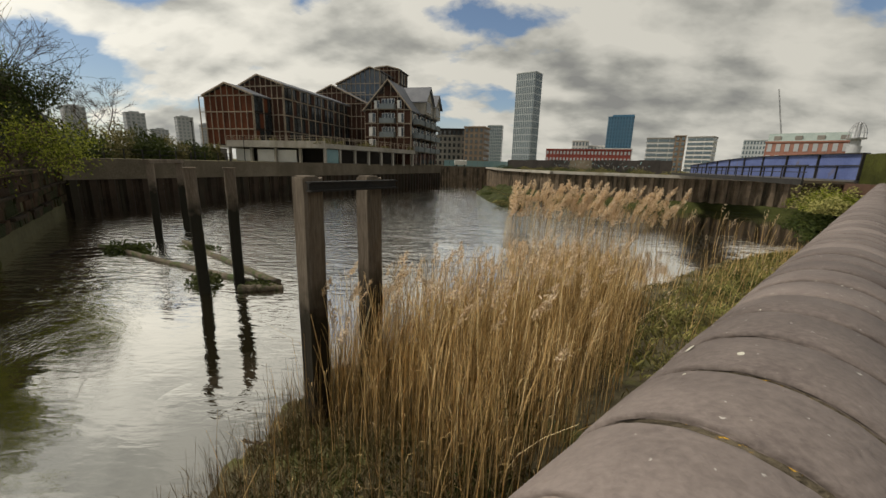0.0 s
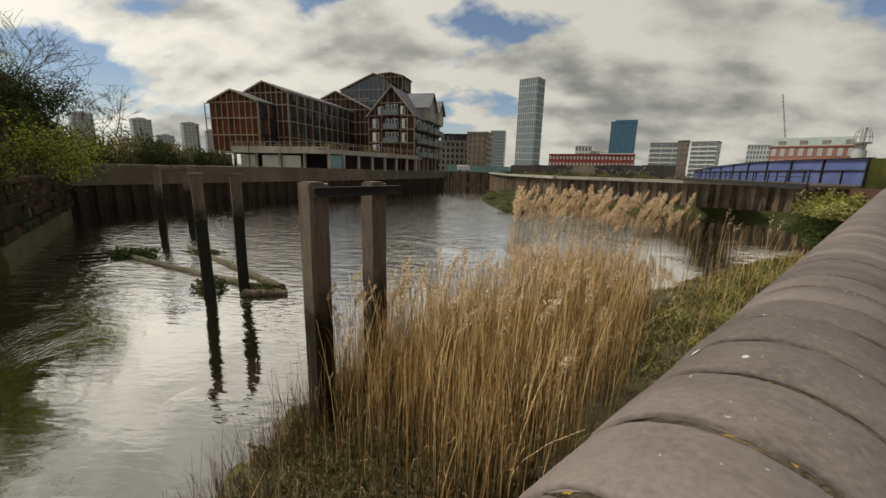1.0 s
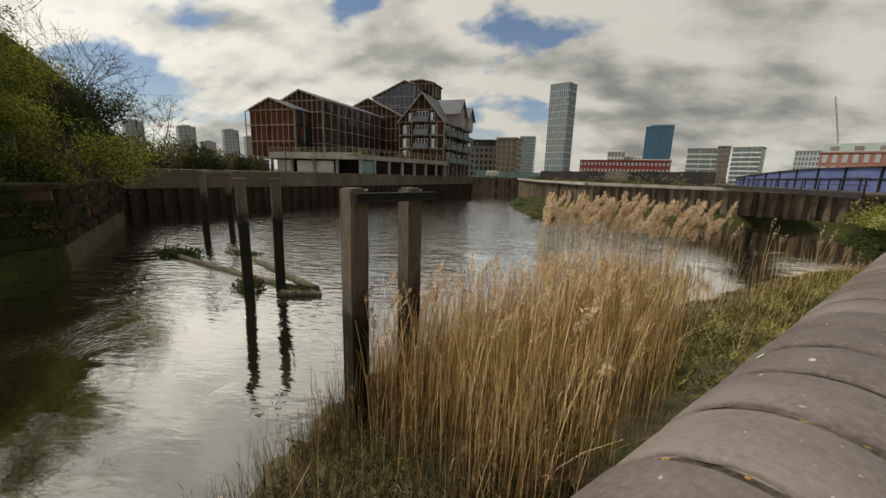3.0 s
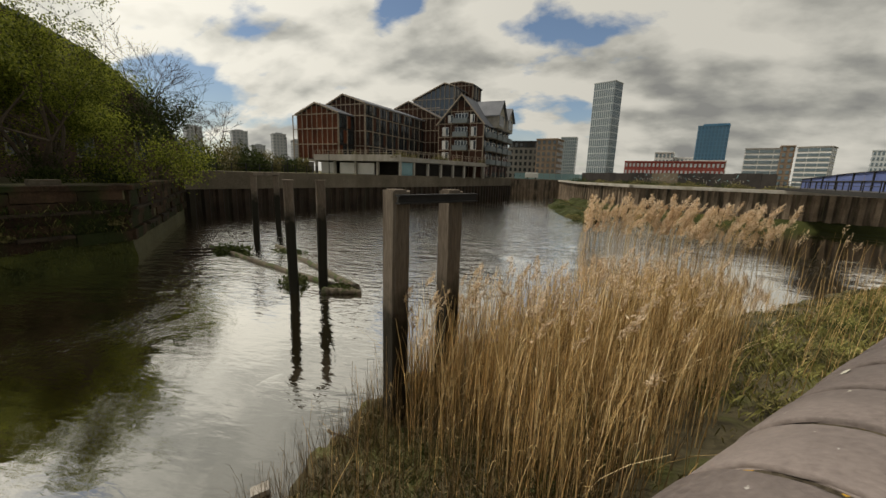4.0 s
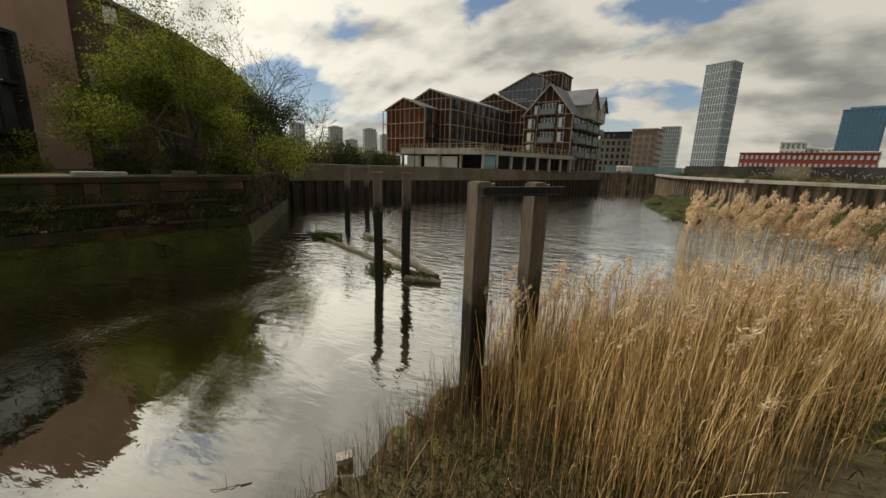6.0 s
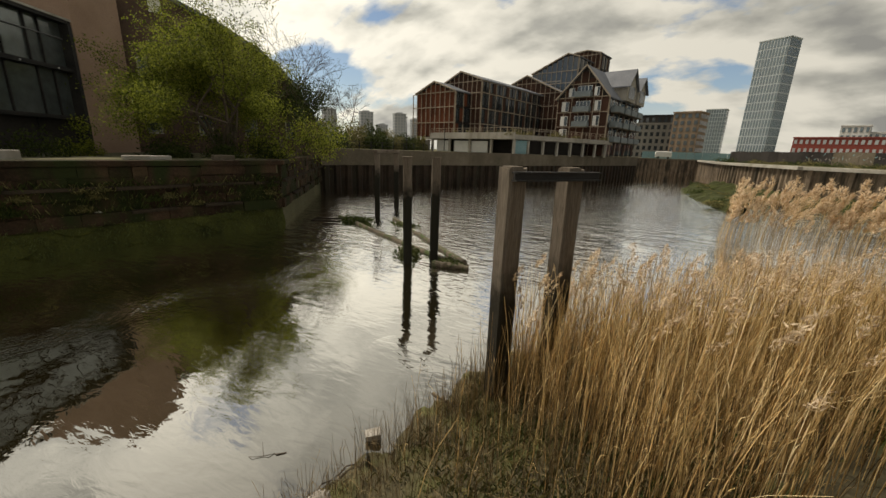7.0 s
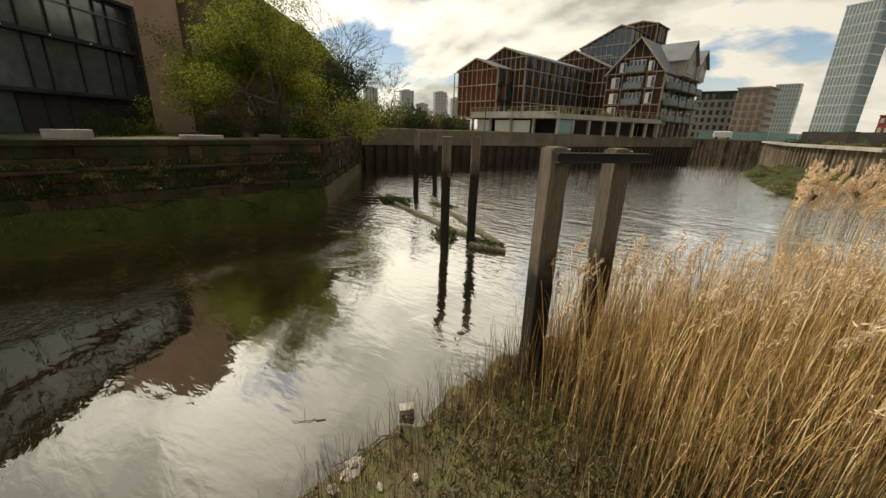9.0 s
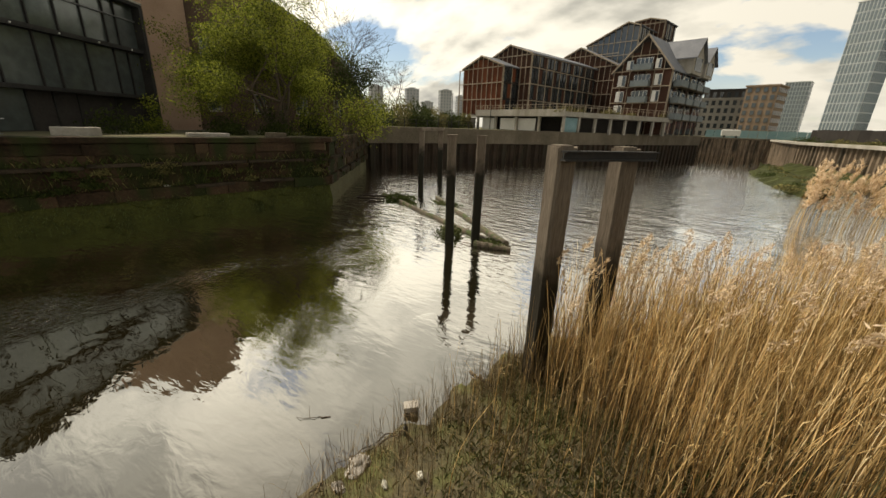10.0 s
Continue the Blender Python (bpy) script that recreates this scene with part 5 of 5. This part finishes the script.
for i, (x, y, w, h) in enumerate(((-30.5, 8.6, 1.9, 1.9), (-31.8, 11.0, 1.6, 1.5), (-28.2, 14.5, 1.5, 1.2), (-27.4, 17.5, 1.6, 1.3), (-30.6, 15.2, 1.7, 1.8), (-25.9, 20.4, 1.5, 1.2), (-28.9, 18.4, 1.8, 3.6), (-27.6, 20.6, 1.6, 2.8))):
    tuft("shrub", (x, y, 4.4), (w, w, h), 1100, LEAF if i == 1 else IVY, "green shrub growing behind the quay coping", 140 + i, 0.10, "shrub")
rng = random.Random(31)
for i in range(16):  # plants rooted in the old quay face
    t = rng.random()
    x, y = -26.2 + 3.3 * t, 2.4 + 15.9 * t
    tuft("wall_plant", (x + 0.45, y, rng.uniform(1.7, 2.9)), (0.25, 0.6, 0.35), 160, GRASS if i % 2 else IVY, "tuft of weed hanging from the quay joints", 160 + i, 0.09, "plant")
bag = tagged(part("plastic_bag", tube([(0, 0, 0), (0.1, 0.02, 0.14), (0.16, 0, 0.3), (0.2, 0, 0.4)], [0.16, 0.24, 0.2, 0.05], 8), LITTER, None, "", pose(-25.05, 8.6, 1.55, 0, 20, 60)), "crumpled pale plastic bag caught on the quay", "litter")

# lamp standards and a far fence on the north bank
for az, d, h in ((33.1, 64, 5.2), (27.6, 62, 3.4)):
    p = at(az, d)
    lp = thing("lamp_post", Matrix.Translation(p), "thin dark lamp post on the river wall", "lamp post", "lamp posts")
    part("pole", tube([(0, 0, 5.0), (0, 0, 5.0 + h)], [0.07, 0.045], 8), BLACK, lp)
    part("lantern", box(-0.25, 0.1, -0.08, 0.08, 5.0 + h, 5.12 + h, bevel=0.02), BLACK, lp)
fn = thing("fence", None, "dark post and rail fence along the river wall", "fence")
m, length = along((-37.2, 37.0), (-29.8, 53.4))
for i in range(11):
    part("post", box(-0.05, 0.05, -0.05, 0.05, 5.05, 6.2), BLACK, fn, "", m @ pose(i * length / 10, 0.2, 0))
for z in (5.6, 6.1):
    part("rail", box(0, length, -0.03, 0.03, z, z + 0.05), BLACK, fn, "", m @ pose(0, 0.2, 0))

# ---- reeds ----
def reed_bed(count, place, height, seed, stem, plume_share, label, plume_label, lean=(0.10, 0.03), plume_size=0.30, thick=0.0065, bits=16, plume_from=0.0, plume_width=0.24):
    """Thin bent stems with narrow dry leaves, and feathery seed heads that nod to one side."""
    r = random.Random(seed)
    V, Fc, PV, PF = [], [], [], []
    for i in range(count):
        base, h = place(r)
        h *= height(r)
        th = r.uniform(0, math.tau)
        odd = r.random()
        bend = Vector((lean[0] + r.gauss(0, 0.085), lean[1] + r.gauss(0, 0.085), 0)) * (3.5 if odd < 0.04 else 1)
        pts = []
        for k in range(5):
            f = k / 4
            pts.append(base + Vector((0, 0, h * f * (1 - 0.10 * bend.length * f))) + bend * h * f * f)
        a, b_ = Vector((math.cos(th), math.sin(th), 0)), Vector((-math.sin(th), math.cos(th), 0))
        k0 = len(V)
        t0 = thick * r.uniform(0.6, 1.25)
        for k, p in enumerate(pts):
            w = t0 * (1 - 0.13 * k)
            V += [p + w * a, p + w * (-0.5 * a + 0.87 * b_), p + w * (-0.5 * a - 0.87 * b_)]
        for k in range(4):
            for j in range(3):
                Fc.append((k0 + 3 * k + j, k0 + 3 * k + (j + 1) % 3, k0 + 3 * k + 3 + (j + 1) % 3, k0 + 3 * k + 3 + j))
        for n in range(r.choice((0, 0, 1, 1, 2))):
            f = r.uniform(0.2, 0.85)
            k = min(3, int(f * 4))
            p = pts[k].lerp(pts[k + 1], f * 4 - k)
            al = r.uniform(0, math.tau)
            o = Vector((math.cos(al), math.sin(al), 0))
            ln = r.uniform(0.18, 0.5)
            mid, tip = p + o * ln * 0.2 + Vector((0, 0, ln * 0.6)), p + o * ln * 0.5 + Vector((0, 0, ln * r.uniform(0.5, 1.0)))
            sd = Vector((-o.y, o.x, 0)) * thick * 0.7
            k0 = len(V)
            V += [p, mid + sd, tip, mid - sd]
            Fc.append((k0, k0 + 1, k0 + 2, k0 + 3))
        if h > plume_from and r.random() < plume_share:
            top = pts[-1]
            nod = Vector((r.gauss(0.32, 0.22), r.gauss(0.05, 0.22), 0.85)).normalized()
            size = plume_size * r.uniform(0.6, 1.25)
            for n in range(bits):
                f = r.random()
                c = top - Vector((0, 0, size * 0.35)) + nod * size * f
                w = plume_width * size * math.sin(math.pi * min(1, f * 0.9 + 0.1))
                c += Vector((r.gauss(0, w * 0.5), r.gauss(0, w * 0.5), r.gauss(0, w * 0.45)))
                d = (nod * 0.8 + Vector((r.gauss(0, 0.45), r.gauss(0, 0.45), r.gauss(-0.15, 0.45)))).normalized() * size * 0.20
                s = d.orthogonal().normalized() * size * 0.03
                s = (Matrix.Rotation(r.uniform(0, math.tau), 3, d.normalized()) @ s)
                k0 = len(PV)
                PV += [c - d * 0.4, c + s, c + d, c - s]
                PF.append((k0, k0 + 1, k0 + 2, k0 + 3))
    raw("reeds", V, Fc, stem, None, label, "stuff", "reeds")
    if PV:
        raw("reed_plumes", PV, PF, PLUME, None, plume_label, "stuff", "reeds")


REED_EDGE = [(0.3, 2.6), (1.2, 2.6), (2.5, 2.6), (5, 2.6), (9, 3.6), (12, 4.6), (14.8, 5.4)]


def near_bed(r):
    while True:
        s = r.uniform(0.3, 14.6)
        lo = next(qa + (qb - qa) * (s - a) / (b_ - a) for (a, qa), (b_, qb) in zip(REED_EDGE, REED_EDGE[1:]) if s <= b_)
        hi = shore(s) - (0.5 if s > 3 else 1.3)
        if hi <= lo:
            continue
        q = r.uniform(lo - 0.5, 11.2)
        edge = r.gauss(0, 0.35)
        if lo + edge < q < hi + edge * 0.6 and s > 3.0 + edge * 1.1 - max(0, q - 6.0) * 0.25:
            thin = 0.55 + 0.6 * noise.noise(Vector((s * 0.8, q * 0.8, 7)))
            if r.random() < thin + 0.35:
                return bank_point(s, q, -0.05), 1.0 - 0.12 * max(0, 1 - (q - lo))


reed_bed(4600, near_bed, lambda r: max(0.7, r.gauss(1.65, 0.4)) if r.random() < 0.6 else r.uniform(1.7, 3.1), 3, REED, 0.15, "dense bed of tall dry golden reeds on the bank", "feathery golden seed heads of the reeds", lean=(0.02, 0.0), thick=0.0072, plume_size=0.34, bits=44, plume_from=2.2)

reed_bed(620, near_bed, lambda r: r.uniform(1.9, 3.1), 13, REED_PALE, 0.12, "thicker pale reed stems standing out of the bed", "pale seed heads of the thicker reeds", lean=(0.03, 0.0), thick=0.009, plume_size=0.36, bits=44, plume_from=2.6)


def thin_edge(r):
    while True:
        s, q = r.uniform(0.2, 4.2), r.uniform(2.4, 8.0)
        if q < shore(s) - 0.5 and r.random() < 0.25 + 0.25 * s + 0.5 * noise.noise(Vector((s, q, 2))):
            return bank_point(s, q, -0.04), 1.0


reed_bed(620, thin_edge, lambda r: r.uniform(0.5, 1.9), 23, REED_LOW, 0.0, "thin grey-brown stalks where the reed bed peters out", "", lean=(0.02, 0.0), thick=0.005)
reed_bed(130, thin_edge, lambda r: r.uniform(0.9, 2.3), 24, REED, 0.0, "scattered golden reeds at the edge of the bed", "", lean=(0.03, 0.0), thick=0.006)


reed_bed(70, near_bed, lambda r: r.uniform(1.6, 2.6), 25, REED_PALE, 0.0, "snapped pale reeds slanting through the bed", "", lean=(0.55, -0.15), thick=0.008)


def litter_bed(r):
    p, f = near_bed(r)
    return p, 1.0


# Short dark stems put the bed's own shade low between the tall reeds.
reed_bed(3000, litter_bed, lambda r: r.uniform(0.35, 1.25), 4, REED_LOW, 0.0, "broken old reed stems between the tall ones, darkened as bed shade", "", lean=(0.12, 0.0))


def far_clump(r):
    while True:
        x, y = r.uniform(4, 22.5), r.uniform(29.2, 38)
        az = math.degrees(math.atan2(-x, y))
        d = math.hypot(x, y)
        mid = 34.0 + 0.6 * math.sin(az * 0.9)
        if -31.5 < az < -9 + 0 and abs(d - mid) < 1.5 + 1.2 * r.random() * noise.noise(Vector((x, y, 2))):
            return Vector((x, y, -0.1)), 1.0


reed_bed(330, far_clump, lambda r: min(3.9, max(1.6, r.gauss(2.75, 0.75))), 6, REED, 0.7, "clump of tall reeds standing in the shallows", "pale feathery seed heads of the far reeds", plume_size=1.0, thick=0.013, bits=80, lean=(0.10, 0.0), plume_width=0.19)


def stray(r):
    az, d = r.choice(((-32, 33), (-36.2, 34), (-33.5, 29), (-38.5, 30), (-40, 30), (-41, 31), (-37, 29)))
    return at(az + r.uniform(-0.7, 0.7), d + r.uniform(-0.5, 0.5), 0), 1.0


reed_bed(34, stray, lambda r: r.uniform(2.3, 3.1), 7, REED, 0.5, "single reeds at the water's edge", "seed heads of single reeds", plume_size=0.6, thick=0.012, bits=22)


def bank_edge(r):
    s = r.uniform(9, 34)
    q = r.uniform(0.4, max(0.8, shore(s) - 0.3))
    return bank_point(s, q, -0.03), 1.0


reed_bed(800, bank_edge, lambda r: r.uniform(0.3, 0.9) if r.random() < 0.85 else r.uniform(1.3, 2.1), 8, REED, 0.05, "thin dry reeds and stalks along the grassy bank", "small seed heads on the bank", thick=0.009)


def grass(count, place, size, seed, mat, label):
    r = random.Random(seed)
    V, Fc = [], []
    for i in range(count):
        p = place(r)
        al = r.uniform(0, math.tau)
        o = Vector((math.cos(al), math.sin(al), 0))
        h = size * r.uniform(0.5, 1.5)
        sd = Vector((-o.y, o.x, 0)) * size * 0.05
        k0 = len(V)
        V += [p - sd, p + sd, p + o * h * 0.25 + Vector((0, 0, h * 0.6)) + sd * 0.7, p + o * h * 0.6 + Vector((0, 0, h * 0.85))]
        Fc += [(k0, k0 + 1, k0 + 2), (k0, k0 + 2, k0 + 3)]
    raw("grass", V, Fc, mat, None, label, "stuff", "grass")


def bank_any(r):
    while True:
        s = r.uniform(-3, 34)
        q = r.uniform(0.3, shore(s) - 0.15)
        if s < 9 and r.random() < 0.75 and q < 5:
            continue
        if noise.noise(Vector((s * 0.6, q * 0.6, 3))) > -0.25:
            return bank_point(s, q, -0.02)


grass(15000, bank_any, 0.16, 1, GRASS, "short grass and moss on the muddy bank")
grass(9000, lambda r: bank_point(r.uniform(8, 36), r.uniform(0.3, 5.0), -0.02), 0.22, 2, GRASS_LIT, "rough grass below the parapet")

grass(6500, lambda r: thin_edge(r)[0], 0.15, 12, MOSS, "dark green weeds between the thin stalks")
grass(1600, lambda r: thin_edge(r)[0], 0.20, 14, GRASS, "dry grass between the thin stalks")

rng = random.Random(77)
for i in range(34):  # brambles and low weeds between the reeds and the parapet
    s_ = rng.uniform(3, 24)
    p = bank_point(s_, rng.uniform(0.5, min(4.2, shore(s_) - 1.2)))
    tuft("bramble", (p.x, p.y, p.z + 0.05), (rng.uniform(0.5, 0.9), rng.uniform(0.5, 0.9), rng.uniform(0.25, 0.6)), 420, (IVY, GRASS, GRASS_LIT)[i % 3], "low tangled bramble below the parapet", 300 + i, 0.05, "shrub")


for i, (s_, q, w, h) in enumerate(((27.5, 1.5, 1.3, 0.9), (29.5, 1.7, 1.6, 1.3), (31.5, 2.2, 1.7, 1.5), (33.0, 2.8, 1.6, 1.5), (30.5, 1.0, 1.2, 1.4), (28.5, 1.0, 1.0, 1.0))):
    p = bank_point(s_, q)
    tuft("bush", (p.x, p.y, 3.7), (w, w, h), 1900, LEAF if i % 2 else GRASS_LIT, "yellow-green bush beside the parapet at the bridge end", 400 + i, 0.085, "shrub")
    # Dark leaves under each bush put in the shade below it.
    tuft("bush", (p.x, p.y, 2.2), (w, w, 1.5), 1100, IVY, "leafy undergrowth below the bridge end, dark for the shade there", 410 + i, 0.12, "shrub")


def shrub_twigs(r):
    s = r.uniform(-1.5, 3.2)
    return bank_point(s, shore(s) - r.uniform(0.1, 1.5), -0.03), 1.0


reed_bed(420, shrub_twigs, lambda r: r.uniform(0.25, 1.0), 9, REED_LOW, 0.0, "thin dead twigs and stalks at the water's edge", "", lean=(-0.15, 0.1), thick=0.005)


def lying(r):
    s = r.uniform(-2.2, 4.0)
    q = r.uniform(1.5, shore(s) - 0.1)
    return bank_point(s, q, 0.0), 1.0


reed_bed(300, lying, lambda r: r.uniform(0.2, 0.6), 15, REED_LOW, 0.0, "flattened dead stalks lying on the mud", "", lean=(1.3, -0.6), thick=0.005)
reed_bed(240, lying, lambda r: r.uniform(0.2, 0.6), 16, REED_LOW, 0.0, "flattened dead stalks lying on the mud", "", lean=(-0.7, 1.2), thick=0.004)
reed_bed(900, lying, lambda r: r.uniform(0.2, 0.9), 17, REED_LOW, 0.0, "thin upright dead stalks on the muddy bank", "", lean=(0.0, 0.0), thick=0.004)


def foot_point(r):
    i = r.choice((1, 2))
    p, q = Vector((*WEST[i], 0)), Vector((*WEST[i + 1], 0))
    t, f = r.random(), r.random()
    d = (q - p).normalized()
    return p.lerp(q, t) + Vector((d.y, -d.x, 0)) * (0.25 + 0.7 * f) + Vector((0, 0, 1.35 - 1.9 * f + 0.15 * noise.noise(Vector((t * 20, f, i)))))


grass(5000, foot_point, 0.16, 5, MOSS, "hanging green weed on the foot of the old quay")


def ledge_point(r):
    i = r.choice((1, 2))
    p, q = Vector((*WEST[i], 0)), Vector((*WEST[i + 1], 0))
    t = r.random()
    d = (q - p).normalized()
    return p.lerp(q, t) + Vector((d.y, -d.x, 0)) * r.uniform(0.2, 0.45) + Vector((0, 0, r.choice((1.8, 2.3, 2.9, 3.05)) + r.gauss(0, 0.12)))


grass(2600, ledge_point, 0.3, 6, IVY, "dark ferns and weeds in the quay ledges")
grass(1200, ledge_point, 0.26, 7, GRASS, "dry weeds in the quay ledges")

# ---- small things on the bank ----
brick = thing("concrete_block", pose(-4.2, 4.68, 0.08, 6, -8, 38), "broken pale block at the water's edge", "rubble")
part("block", box(-0.15, 0.15, -0.10, 0.10, -0.02, 0.10, bevel=0.02), STONE, brick)


def rubble(name, pos, size, seed, mat, label):
    r = random.Random(seed)
    bm = bmesh.new()
    bmesh.ops.create_icosphere(bm, subdivisions=3, radius=1)
    for v in bm.verts:
        k = 1 + 0.6 * noise.noise(v.co * 1.5 + Vector((seed, 0, 0))) + 0.3 * noise.noise(v.co * 4 + Vector((0, seed, 0)))
        v.co = Vector((v.co.x * size[0], v.co.y * size[1], v.co.z * size[2])) * k
    o = part(name, bm, mat, None, "", Matrix.Translation(pos) @ pose(0, 0, 0, r.uniform(-15, 15), r.uniform(-15, 15), r.uniform(0, 360)))
    return tagged(o, label, "rubble")


rubble("stone", (-4.05, 3.08, 0.13), (0.22, 0.14, 0.11), 1, STONE, "jagged pale lump of broken concrete on the mud")
rubble("stone", (-3.98, 2.6, 0.16), (0.10, 0.08, 0.05), 2, STONE, "small pale stone on the mud")
rubble("litter", (-2.95, 3.3, 0.45), (0.075, 0.045, 0.025), 3, LITTER, "crumpled pale wrapper on the mud")
rubble("litter", (-3.35, 2.95, 0.33), (0.06, 0.04, 0.02), 4, LITTER, "torn pinkish paper on the mud")
bt = thing("bottle", pose(-3.82, 4.05, 0.12, 12, 6, 0), "dark glass bottle stuck upright in the mud", "bottle")
part("body", tube([(0, 0, 0), (0, 0, 0.2), (0, 0, 0.26), (0, 0, 0.34)], [0.045, 0.045, 0.02, 0.016], 12), GLAZING, bt)
part("neck_ring", tube([(0, 0, 0.32), (0, 0, 0.345)], [0.02, 0.02], 10), GLAZING, bt)


def branch(p, q, r0, seed, label):
    r = random.Random(seed)
    p, q = Vector(p), Vector(q)
    pts = [p.lerp(q, i / 7) + Vector((r.uniform(-1, 1), r.uniform(-1, 1), r.uniform(-0.5, 0.8))) * 0.04 for i in range(8)]
    o = thing("branch", None, label, "branch", "fallen branches")
    part("stick", tube(pts, [r0 * (1 - 0.09 * i) for i in range(8)], 6), BARK, o)
    side = pts[4] + Vector((r.uniform(-0.2, 0.2), r.uniform(-0.2, 0.2), 0.14))
    part("twig", tube([pts[4], pts[4].lerp(side, 0.5), side], [r0 * 0.5, r0 * 0.4, r0 * 0.2], 5), BARK, o)


branch((-3.75, 6.25, 0.16), (-3.05, 6.05, 0.28), 0.035, 1, "short dark fallen branch on the bank edge")
branch((-4.1, 4.0, 0.05), (-4.35, 2.9, 0.12), 0.016, 2, "thin pale stick lying on the mud")
branch((-3.9, 4.1, 0.14), (-4.2, 3.0, 0.14), 0.014, 3, "thin pale stick lying on the mud")
branch((-4.3, 2.6, 0.05), (-4.25, 2.0, 0.2), 0.02, 4, "forked stick at the water's edge")
branch((-2.9, 3.4, 0.4), (-2.1, 2.3, 0.75), 0.012, 5, "thin stick lying across the bank")
branch((-5.4, 3.6, 0.0), (-5.9, 3.2, 0.01), 0.012, 6, "thin twig floating on the water")
